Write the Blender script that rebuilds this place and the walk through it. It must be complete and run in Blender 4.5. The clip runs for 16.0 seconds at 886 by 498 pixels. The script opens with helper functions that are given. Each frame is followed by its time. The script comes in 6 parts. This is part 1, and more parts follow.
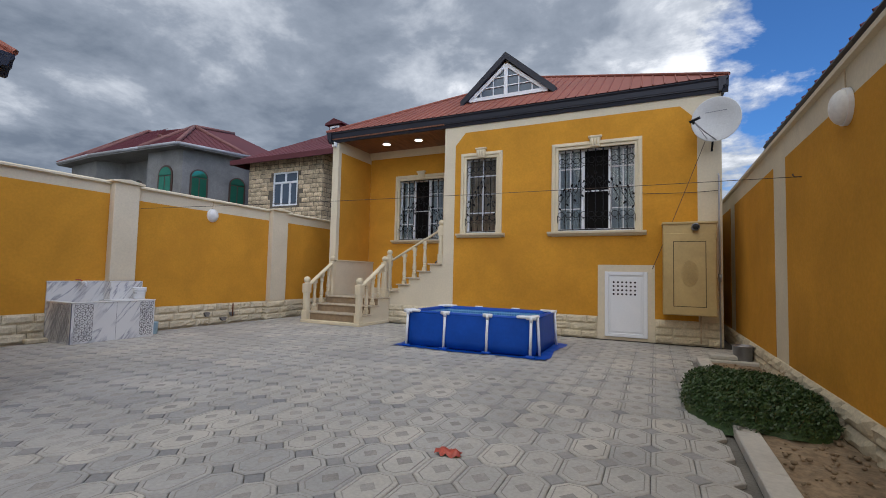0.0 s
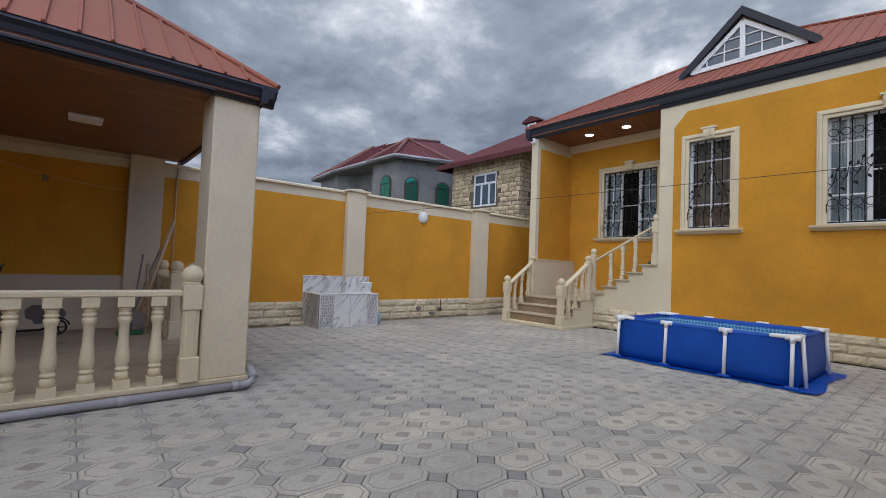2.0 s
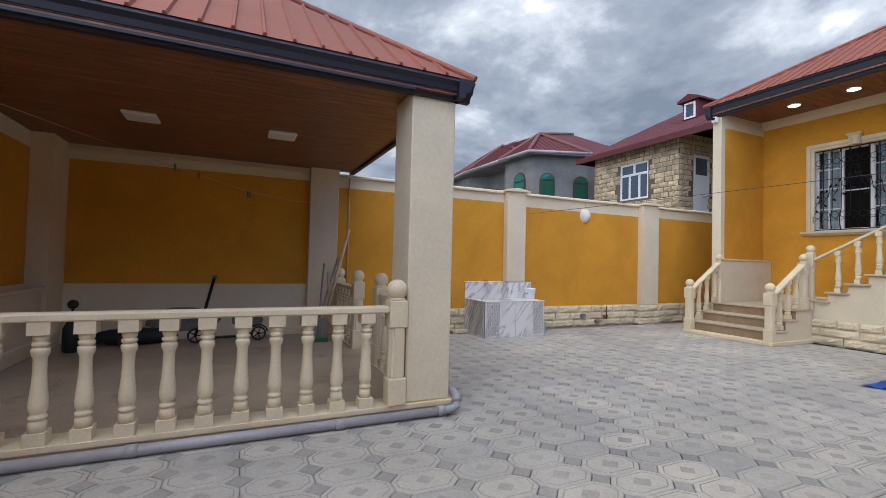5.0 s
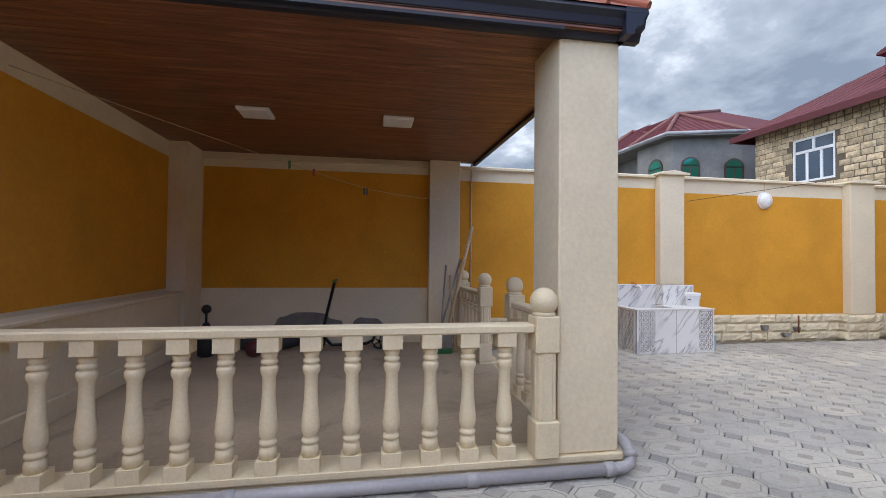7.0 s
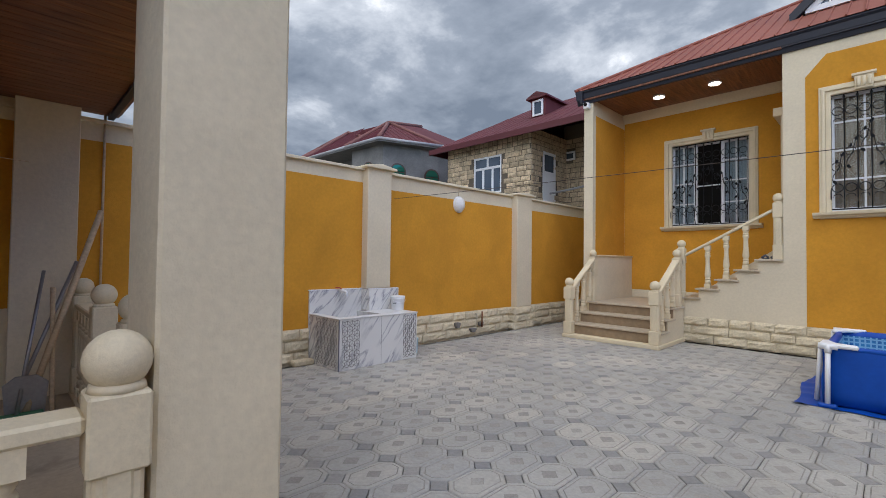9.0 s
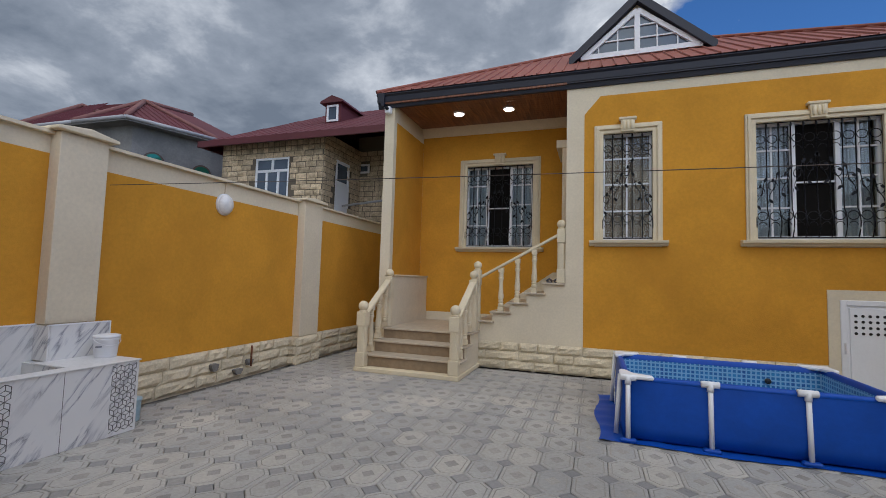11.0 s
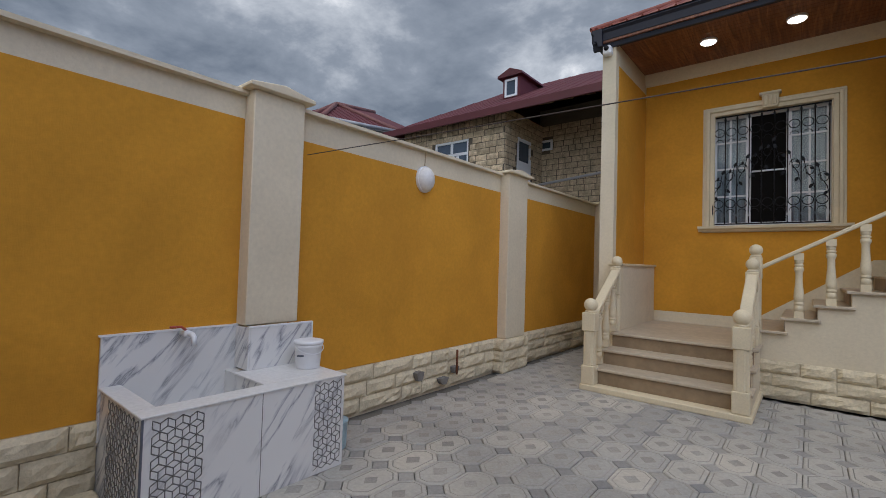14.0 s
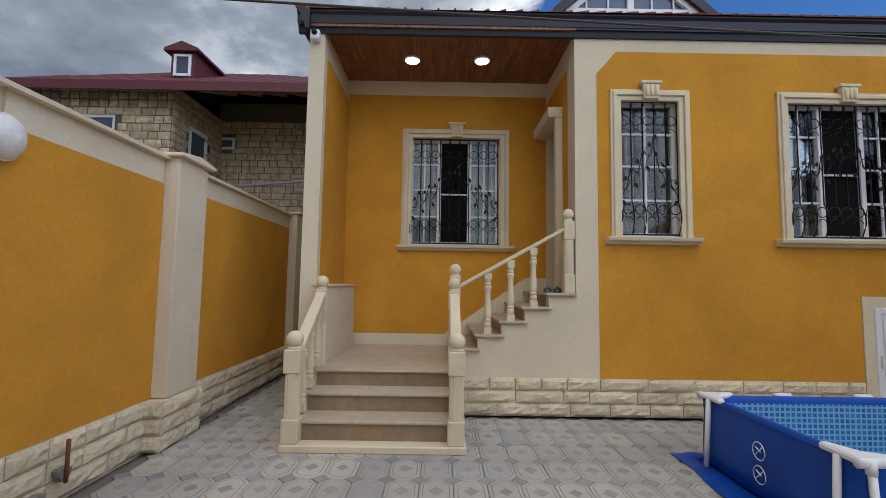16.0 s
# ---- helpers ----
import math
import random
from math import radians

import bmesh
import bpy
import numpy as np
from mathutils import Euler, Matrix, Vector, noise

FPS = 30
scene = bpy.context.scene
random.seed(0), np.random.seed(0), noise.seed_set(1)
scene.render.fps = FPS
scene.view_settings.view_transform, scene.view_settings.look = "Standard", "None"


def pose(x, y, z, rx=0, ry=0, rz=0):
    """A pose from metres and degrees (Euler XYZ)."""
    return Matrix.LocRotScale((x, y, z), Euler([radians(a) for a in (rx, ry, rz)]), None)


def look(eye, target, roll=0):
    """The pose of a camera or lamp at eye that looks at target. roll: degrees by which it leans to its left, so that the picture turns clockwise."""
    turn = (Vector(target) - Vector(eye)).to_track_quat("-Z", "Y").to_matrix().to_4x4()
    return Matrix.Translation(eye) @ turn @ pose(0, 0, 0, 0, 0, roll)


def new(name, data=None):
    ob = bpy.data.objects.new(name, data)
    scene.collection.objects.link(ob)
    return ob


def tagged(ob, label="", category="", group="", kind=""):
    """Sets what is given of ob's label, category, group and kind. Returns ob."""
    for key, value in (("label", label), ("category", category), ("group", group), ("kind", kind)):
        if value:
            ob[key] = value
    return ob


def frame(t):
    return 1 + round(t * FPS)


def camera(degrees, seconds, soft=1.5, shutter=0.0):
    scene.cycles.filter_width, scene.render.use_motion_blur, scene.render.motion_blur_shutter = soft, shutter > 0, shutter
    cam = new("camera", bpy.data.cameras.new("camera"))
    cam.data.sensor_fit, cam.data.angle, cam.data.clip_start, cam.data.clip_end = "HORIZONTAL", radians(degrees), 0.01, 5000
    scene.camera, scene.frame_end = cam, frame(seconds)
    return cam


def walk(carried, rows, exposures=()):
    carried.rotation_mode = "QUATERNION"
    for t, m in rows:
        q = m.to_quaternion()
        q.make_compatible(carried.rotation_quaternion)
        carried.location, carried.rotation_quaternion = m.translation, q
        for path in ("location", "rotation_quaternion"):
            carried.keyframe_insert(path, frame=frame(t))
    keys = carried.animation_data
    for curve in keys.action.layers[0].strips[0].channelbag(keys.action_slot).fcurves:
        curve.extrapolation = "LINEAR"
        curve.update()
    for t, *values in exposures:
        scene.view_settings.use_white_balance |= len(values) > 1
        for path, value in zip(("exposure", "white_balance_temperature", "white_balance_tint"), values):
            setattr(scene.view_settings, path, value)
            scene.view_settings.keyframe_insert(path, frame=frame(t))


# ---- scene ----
cam = camera(89.5, 16.0, soft=0.9)
PATH = [
    (0, (-0.681, 1.342, 1.165), (-1.537, 3.146, 1.278), 1.3),
    (0.5, (-0.785, 1.342, 1.201), (-1.85, 3.032, 1.296), 1.2),
    (1, (-0.893, 1.419, 1.189), (-2.131, 2.988, 1.277), 1.3),
    (1.5, (-0.924, 1.531, 1.204), (-2.303, 2.978, 1.29), 1.5),
    (2, (-0.99, 1.539, 1.205), (-2.52, 2.824, 1.281), 2.3),
    (2.5, (-1.067, 1.447, 1.205), (-2.789, 2.464, 1.25), 2.6),
    (3, (-1.266, 1.32, 1.24), (-3.053, 2.217, 1.271), 2.1),
    (3.5, (-1.357, 1.237, 1.245), (-3.203, 2.006, 1.285), 1.4),
    (3.7, (-1.41, 1.217, 1.256), (-3.272, 1.948, 1.288), 1.3),
    (5.8, (-2.261, 1.202, 1.291), (-4.056, 2.082, 1.354), 1.5),
    (6, (-2.344, 1.209, 1.293), (-4.163, 2.038, 1.356), 1.4),
    (6.5, (-2.578, 1.228, 1.275), (-4.512, 1.738, 1.328), 0.3),
    (7, (-2.812, 1.327, 1.295), (-4.783, 1.662, 1.337), 0.6),
    (7.5, (-3.122, 1.427, 1.285), (-5.084, 1.814, 1.323), 1.1),
    (8, (-3.339, 1.578, 1.277), (-5.18, 2.358, 1.326), 1.3),
    (8.5, (-3.628, 1.882, 1.311), (-5.327, 2.937, 1.352), 0.9),
    (9, (-3.834, 2.152, 1.334), (-5.259, 3.554, 1.383), 0.7),
    (9.5, (-4.039, 2.451, 1.372), (-5.056, 4.17, 1.475), 0.4),
    (10, (-4.212, 2.75, 1.386), (-4.985, 4.589, 1.529), 0.0),
    (10.2, (-4.279, 2.864, 1.4), (-5.01, 4.719, 1.553), 0.3),
    (12.3, (-5.108, 3.62, 1.418), (-5.709, 5.524, 1.527), 2.4),
    (12.5, (-5.18, 3.675, 1.427), (-5.931, 5.527, 1.523), 2.9),
    (13, (-5.465, 3.811, 1.424), (-6.543, 5.494, 1.509), 3.0),
    (13.5, (-5.71, 3.961, 1.372), (-6.941, 5.535, 1.448), 2.5),
    (14, (-5.964, 4.218, 1.413), (-7.234, 5.762, 1.473), 1.7),
    (14.5, (-6.222, 4.476, 1.435), (-7.243, 6.194, 1.51), 1.8),
    (15, (-6.401, 4.717, 1.476), (-6.935, 6.641, 1.594), 1.8),
    (15.5, (-6.508, 5.0, 1.489), (-6.689, 6.985, 1.655), 1.3),
    (16, (-6.621, 5.239, 1.488), (-6.613, 7.232, 1.645), 0.9),
]

EXPOSURES = [(0.0, -0.1), (2.0, 0.0), (3.5, 0.2), (6.0, 0.5), (7.0, 0.65), (7.5, 0.65), (8.5, 0.35), (9.0, 0.1), (9.5, -0.1), (10.0, -0.2), (12.5, -0.25), (14.5, -0.3), (16.0, -0.15)]
walk(cam, [(t, look(eye, target, roll)) for t, eye, target, roll in PATH], EXPOSURES)


# ---------------------------------------------------------------- node tools
def nodes_of(tree, kind, **values):
    n = tree.nodes.new(kind)
    for key, value in values.items():
        if key in n.inputs:
            n.inputs[key].default_value = value
    return n


def ramp(tree, fac, stops):
    n = tree.nodes.new("ShaderNodeValToRGB")
    e = n.color_ramp.elements
    while len(e) < len(stops):
        e.new(0.5)
    for el, (p, c) in zip(e, stops):
        el.position, el.color = p, (*c, 1)
    tree.links.new(fac, n.inputs[0])
    return n.outputs[0]


def mixed(tree, fac, a, b, blend="MIX"):
    n = tree.nodes.new("ShaderNodeMix")
    n.data_type, n.blend_type = "RGBA", blend
    for socket, v in ((n.inputs[0], fac), (n.inputs[6], a), (n.inputs[7], b)):
        if isinstance(v, bpy.types.NodeSocket):
            tree.links.new(v, socket)
        elif isinstance(v, (tuple, list)):
            socket.default_value = (*v, 1)
        else:
            socket.default_value = v
    return n.outputs[2]


def math_node(tree, op, a, b=0.0):
    n = tree.nodes.new("ShaderNodeMath")
    n.operation = op
    for socket, v in ((n.inputs[0], a), (n.inputs[1], b)):
        if isinstance(v, bpy.types.NodeSocket):
            tree.links.new(v, socket)
        else:
            socket.default_value = v
    return n.outputs[0]


# ---------------------------------------------------------------- world and sun
SUN_EL, SUN_AZ = radians(48), radians(138)
world = bpy.data.worlds.new("world")
scene.world = world
world.use_nodes = True
wt = world.node_tree
wt.nodes.clear()
sky = wt.nodes.new("ShaderNodeTexSky")
sky.sky_type, sky.sun_disc = "NISHITA", False
sky.sun_elevation, sky.sun_rotation = SUN_EL, SUN_AZ
sky.dust_density, sky.ozone_density, sky.air_density = 0.2, 4.0, 1.0
coord = wt.nodes.new("ShaderNodeTexCoord")
sep = wt.nodes.new("ShaderNodeSeparateXYZ")
wt.links.new(coord.outputs["Generated"], sep.inputs[0])
den = math_node(wt, "ADD", math_node(wt, "MAXIMUM", sep.outputs[2], 0.0), 0.22)
comb = wt.nodes.new("ShaderNodeCombineXYZ")
wt.links.new(math_node(wt, "DIVIDE", sep.outputs[0], den), comb.inputs[0])
wt.links.new(math_node(wt, "DIVIDE", sep.outputs[1], den), comb.inputs[1])
big = nodes_of(wt, "ShaderNodeTexNoise", Scale=0.9, Detail=3.0, Roughness=0.5, Distortion=0.2)
puffs = nodes_of(wt, "ShaderNodeTexNoise", Scale=2.6, Detail=10.0, Roughness=0.60, Distortion=0.15)
wt.links.new(comb.outputs[0], big.inputs["Vector"])
wt.links.new(comb.outputs[0], puffs.inputs["Vector"])
shade = math_node(wt, "ADD", math_node(wt, "MULTIPLY", big.outputs[0], 0.5), math_node(wt, "MULTIPLY", puffs.outputs[0], 0.5))
shade = math_node(wt, "ADD", shade, math_node(wt, "MULTIPLY", sep.outputs[0], 0.11))
cloud = ramp(wt, shade, [(0.36, (0.125, 0.155, 0.205)), (0.46, (0.22, 0.255, 0.315)), (0.53, (0.42, 0.455, 0.515)), (0.585, (0.78, 0.80, 0.84)), (0.65, (1.35, 1.34, 1.32))])
# the cloud deck breaks up towards the east
cover = math_node(wt, "ADD", math_node(wt, "MULTIPLY", sep.outputs[0], -2.2), math_node(wt, "MULTIPLY", puffs.outputs[0], 1.6))
cover = ramp(wt, math_node(wt, "ADD", cover, 0.12), [(0.50, (0, 0, 0)), (0.72, (1, 1, 1))])
clear = nodes_of(wt, "ShaderNodeBackground", Strength=0.12)
wt.links.new(mixed(wt, 1.0, sky.outputs[0], (0.50, 0.88, 1.30), "MULTIPLY"), clear.inputs[0])
deck = nodes_of(wt, "ShaderNodeBackground", Strength=1.5)
wt.links.new(cloud, deck.inputs[0])
both = wt.nodes.new("ShaderNodeMixShader")
wt.links.new(cover, both.inputs[0])
wt.links.new(clear.outputs[0], both.inputs[1])
wt.links.new(deck.outputs[0], both.inputs[2])
wout = wt.nodes.new("ShaderNodeOutputWorld")
wt.links.new(both.outputs[0], wout.inputs[0])

sun = new("sun", bpy.data.lights.new("sun", "SUN"))
sun.data.energy, sun.data.angle, sun.data.color = 2.6, radians(110), (1.0, 0.955, 0.875)
sun.matrix_world = look((2 + 30 * math.sin(SUN_AZ) * math.cos(SUN_EL), 5 + 30 * math.cos(SUN_AZ) * math.cos(SUN_EL), 30 * math.sin(SUN_EL)), (2, 5, 0))


# ---------------------------------------------------------------- materials
def material(name, base, rough=0.8, metal=0.0, fine=40.0, fine_amount=0.08, broad=1.3, broad_amount=0.12, bump=0.15, bump_scale=90.0, stain=None, piece=0.0, spec=0.5):
    m = bpy.data.materials.new(name)
    m.use_nodes = True
    t = m.node_tree
    b = t.nodes["Principled BSDF"]
    pos = t.nodes.new("ShaderNodeNewGeometry").outputs["Position"]
    n1 = nodes_of(t, "ShaderNodeTexNoise", Scale=fine, Detail=4.0, Roughness=0.6)
    n2 = nodes_of(t, "ShaderNodeTexNoise", Scale=broad, Detail=5.0, Roughness=0.6, Distortion=0.4)
    for n in (n1, n2):
        t.links.new(pos, n.inputs["Vector"])
    f1 = ramp(t, n1.outputs[0], [(0.3, (1 - fine_amount,) * 3), (0.7, (1 + fine_amount,) * 3)])
    f2 = ramp(t, n2.outputs[0], [(0.3, (1 - broad_amount,) * 3), (0.7, (1 + broad_amount * 0.7,) * 3)])
    c = mixed(t, 1.0, mixed(t, 1.0, base, f1, "MULTIPLY"), f2, "MULTIPLY")
    if stain:
        colour, scale, low, high = stain
        n3 = nodes_of(t, "ShaderNodeTexNoise", Scale=scale, Detail=6.0, Roughness=0.65, Distortion=0.6)
        t.links.new(pos, n3.inputs["Vector"])
        c = mixed(t, ramp(t, n3.outputs[0], [(low, (0, 0, 0)), (high, (1, 1, 1))]), c, colour)
    if piece:
        r = t.nodes.new("ShaderNodeObjectInfo").outputs["Random"]
        c = mixed(t, 1.0, c, ramp(t, r, [(0.0, (1 - piece,) * 3), (1.0, (1 + piece * 0.7,) * 3)]), "MULTIPLY")
    t.links.new(c, b.inputs["Base Color"])
    b.inputs["Roughness"].default_value, b.inputs["Metallic"].default_value = rough, metal
    b.inputs["Specular IOR Level"].default_value = spec
    if bump:
        n4 = nodes_of(t, "ShaderNodeTexNoise", Scale=bump_scale, Detail=5.0, Roughness=0.6)
        t.links.new(pos, n4.inputs["Vector"])
        bp = nodes_of(t, "ShaderNodeBump", Strength=bump, Distance=0.01)
        t.links.new(n4.outputs[0], bp.inputs["Height"])
        t.links.new(bp.outputs[0], b.inputs["Normal"])
    return m


YELLOW = material("ochre_plaster", (0.63, 0.295, 0.034), 0.9, fine=25, fine_amount=0.06, broad=1.3, broad_amount=0.14, bump=0.35, bump_scale=120, stain=((0.52, 0.23, 0.028), 0.55, 0.55, 0.85), spec=0.2)
BEIGE = material("cream_plaster", (0.70, 0.61, 0.445), 0.9, fine=30, fine_amount=0.05, broad=1.1, broad_amount=0.08, bump=0.25, bump_scale=45, stain=((0.50, 0.43, 0.31), 0.9, 0.60, 0.95), spec=0.2)
STUCCO = material("rough_cream_stucco", (0.70, 0.61, 0.435), 0.92, fine=30, fine_amount=0.05, broad=1.5, broad_amount=0.08, bump=0.45, bump_scale=38, stain=((0.55, 0.44, 0.28), 1.3, 0.62, 0.95), spec=0.2)
CAST = material("cream_cast_stone", (0.70, 0.60, 0.41), 0.75, fine=60, fine_amount=0.06, broad=2.0, broad_amount=0.10, bump=0.2, bump_scale=60, stain=((0.52, 0.40, 0.24), 2.5, 0.62, 0.9))
STONE = material("split_cream_stone", (0.66, 0.565, 0.39), 0.92, fine=35, fine_amount=0.14, broad=3.0, broad_amount=0.15, bump=0.9, bump_scale=28, stain=((0.38, 0.29, 0.17), 1.6, 0.62, 0.85), piece=0.12)
MORTAR = material("mortar", (0.46, 0.39, 0.27), 0.95)
TRAVERTINE = material("travertine_tread", (0.50, 0.42, 0.31), 0.45, fine=14, fine_amount=0.12, broad=2.2, broad_amount=0.12, bump=0.05, stain=((0.36, 0.28, 0.18), 4.0, 0.58, 0.85))
RISER = material("brown_stone_riser", (0.28, 0.20, 0.12), 0.5, fine=10, fine_amount=0.15, broad=2.0, broad_amount=0.18, bump=0.05)
SCREED = material("dusty_concrete", (0.48, 0.385, 0.27), 0.85, fine=30, fine_amount=0.08, broad=1.0, broad_amount=0.2, bump=0.15, stain=((0.22, 0.18, 0.13), 1.7, 0.58, 0.8))
GUTTER = material("dark_gutter_metal", (0.012, 0.014, 0.026), 0.5, 0.0, bump=0.02, broad_amount=0.15)
ROOF = material("terracotta_sheet_metal", (0.27, 0.078, 0.048), 0.62, 0.0, fine=12, fine_amount=0.05, broad=0.8, broad_amount=0.14, bump=0.03, stain=((0.21, 0.075, 0.052), 0.6, 0.55, 0.8))
ROOF_DARK = material("maroon_sheet_metal", (0.115, 0.022, 0.028), 0.8, 0.0, fine=12, fine_amount=0.05, broad=0.5, broad_amount=0.15, bump=0.03)
MAROON = material("maroon_trim", (0.10, 0.018, 0.022), 0.5, bump=0.0)
PVC = material("white_plastic", (0.80, 0.81, 0.82), 0.35, fine_amount=0.02, broad_amount=0.03, bump=0.0)
IRON = material("black_wrought_iron", (0.014, 0.014, 0.016), 0.45, 0.7, bump=0.1, bump_scale=200)
# near-black colour that paints in the shade of rooms and openings
DARK = material("near_black_unlit_depth", (0.02, 0.018, 0.016), 0.9, bump=0)
LINEN = material("white_curtain", (0.42, 0.44, 0.48), 0.9, fine=60, fine_amount=0.04, broad=3.0, broad_amount=0.15, bump=0.1)
# patchy tan that paints the neighbours' reflection seen in window 2
TAN = material("tan_reflection_sheet", (0.30, 0.21, 0.15), 0.9, fine=60, fine_amount=0.05, broad=5.0, broad_amount=0.35, bump=0.1)
NET = material("dark_insect_screen", (0.010, 0.009, 0.008), 0.9, bump=0.0, spec=0.1)
BLUE = material("blue_pool_vinyl", (0.002, 0.066, 0.38), 0.5, fine=20, fine_amount=0.05, broad=3.5, broad_amount=0.15, bump=0.25, bump_scale=9, spec=0.3)
CONCRETE = material("grey_cement_render", (0.20, 0.195, 0.185), 0.95, fine=14, fine_amount=0.12, broad=0.6, broad_amount=0.28, bump=0.3, stain=((0.12, 0.12, 0.118), 0.5, 0.5, 0.75))
LIMESTONE = material("rough_limestone_block", (0.58, 0.455, 0.30), 0.95, fine=16, fine_amount=0.22, broad=4.0, broad_amount=0.32, bump=0.8, bump_scale=18, piece=0.28)
JOINT = material("lime_joint", (0.13, 0.105, 0.075), 0.98)
SOIL = material("dry_soil", (0.27, 0.195, 0.12), 0.98, fine=22, fine_amount=0.3, broad=3.0, broad_amount=0.3, bump=1.0, bump_scale=24)
KERB = material("pale_concrete_kerb", (0.50, 0.47, 0.41), 0.9, fine=30, fine_amount=0.08, broad=3.0, broad_amount=0.12, bump=0.3)
BOXPAINT = material("sand_painted_metal", (0.50, 0.36, 0.15), 0.5, fine=25, fine_amount=0.05, broad=1.8, broad_amount=0.16, bump=0.05, stain=((0.36, 0.25, 0.10), 2.2, 0.6, 0.85))
BOXDARK = material("dark_brown_groove_line", (0.10, 0.07, 0.025), 0.6, bump=0)
DISH = material("light_grey_dish", (0.60, 0.61, 0.61), 0.45, broad_amount=0.06, bump=0.0)
PIPE = material("grey_plastic_pipe", (0.36, 0.355, 0.37), 0.4, broad_amount=0.2, bump=0.02)
BROWN = material("brown_window_frame", (0.06, 0.03, 0.02), 0.5, bump=0)
PATCH = material("bare_cement_patch", (0.20, 0.185, 0.165), 0.95, fine=25, fine_amount=0.15, broad=4.0, broad_amount=0.2, bump=0.3)
RUBBER = material("black_rubber", (0.02, 0.02, 0.022), 0.6, bump=0.05)
GREEN = material("green_plastic", (0.03, 0.16, 0.06), 0.5, bump=0)
HANDLE = material("weathered_wood_handle", (0.55, 0.41, 0.26), 0.75, fine=40, fine_amount=0.15, broad=6, broad_amount=0.15)
STEEL = material("galvanised_steel", (0.35, 0.35, 0.36), 0.4, 0.8, broad_amount=0.2, bump=0.05)
RED = material("red_wrapper", (0.42, 0.06, 0.03), 0.35, broad=25, broad_amount=0.3, bump=0.2)
CABLE = material("brown_cable", (0.07, 0.05, 0.04), 0.7, bump=0)
BLUECAN = material("pale_blue_plastic", (0.35, 0.50, 0.58), 0.5, bump=0)
BADGE = material("dark_grey_lettering", (0.12, 0.13, 0.16), 0.6, bump=0)
DIRT = material("dark_damp_stain", (0.16, 0.13, 0.09), 0.95, fine=30, fine_amount=0.2)


def wood_ceiling():
    m = bpy.data.materials.new("brown_plank_lining")
    m.use_nodes = True
    t = m.node_tree
    b = t.nodes["Principled BSDF"]
    pos = t.nodes.new("ShaderNodeNewGeometry").outputs["Position"]
    mp = t.nodes.new("ShaderNodeMapping")
    mp.inputs["Scale"].default_value = (9.0, 0.7, 1.0)
    t.links.new(pos, mp.inputs[0])
    n = nodes_of(t, "ShaderNodeTexNoise", Scale=2.2, Detail=7.0, Roughness=0.62, Distortion=1.2)
    t.links.new(mp.outputs[0], n.inputs["Vector"])
    t.links.new(ramp(t, n.outputs[0], [(0.30, (0.10, 0.036, 0.020)), (0.52, (0.20, 0.075, 0.038)), (0.72, (0.38, 0.155, 0.075))]), b.inputs["Base Color"])
    b.inputs["Roughness"].default_value = 0.42
    return m


WOOD = wood_ceiling()


def marble():
    m = bpy.data.materials.new("white_veined_marble_tile")
    m.use_nodes = True
    t = m.node_tree
    b = t.nodes["Principled BSDF"]
    pos = t.nodes.new("ShaderNodeNewGeometry").outputs["Position"]
    sp = t.nodes.new("ShaderNodeSeparateXYZ")
    t.links.new(pos, sp.inputs[0])
    level = math_node(t, "ADD", sp.outputs[0], sp.outputs[1])
    along = math_node(t, "ADD", math_node(t, "MULTIPLY", level, 0.30), math_node(t, "MULTIPLY", sp.outputs[2], 0.42))
    across = math_node(t, "SUBTRACT", math_node(t, "MULTIPLY", sp.outputs[2], 1.5), math_node(t, "MULTIPLY", level, 2.1))
    slant = t.nodes.new("ShaderNodeCombineXYZ")
    t.links.new(along, slant.inputs[0])
    t.links.new(across, slant.inputs[1])
    n = nodes_of(t, "ShaderNodeTexNoise", Scale=2.0, Detail=7.0, Roughness=0.58, Distortion=0.35)
    t.links.new(slant.outputs[0], n.inputs["Vector"])
    v = math_node(t, "ABSOLUTE", math_node(t, "SUBTRACT", n.outputs[0], 0.5))
    vein = ramp(t, v, [(0.0, (0.30, 0.30, 0.31)), (0.012, (0.52, 0.52, 0.53)), (0.045, (0.75, 0.74, 0.71))])
    n2 = nodes_of(t, "ShaderNodeTexNoise", Scale=1.6, Detail=3.0)
    t.links.new(pos, n2.inputs["Vector"])
    c = mixed(t, ramp(t, n2.outputs[0], [(0.36, (0, 0, 0)), (0.50, (1, 1, 1))]), (0.73, 0.72, 0.69), vein)
    t.links.new(c, b.inputs["Base Color"])
    b.inputs["Roughness"].default_value = 0.22
    return m


MARBLE = marble()
MARBLE_WHITE = material("white_tile", (0.70, 0.695, 0.68), 0.3, broad_amount=0.06, bump=0)
GREYLINE = material("grey_mosaic_line", (0.15, 0.14, 0.13), 0.6, bump=0)


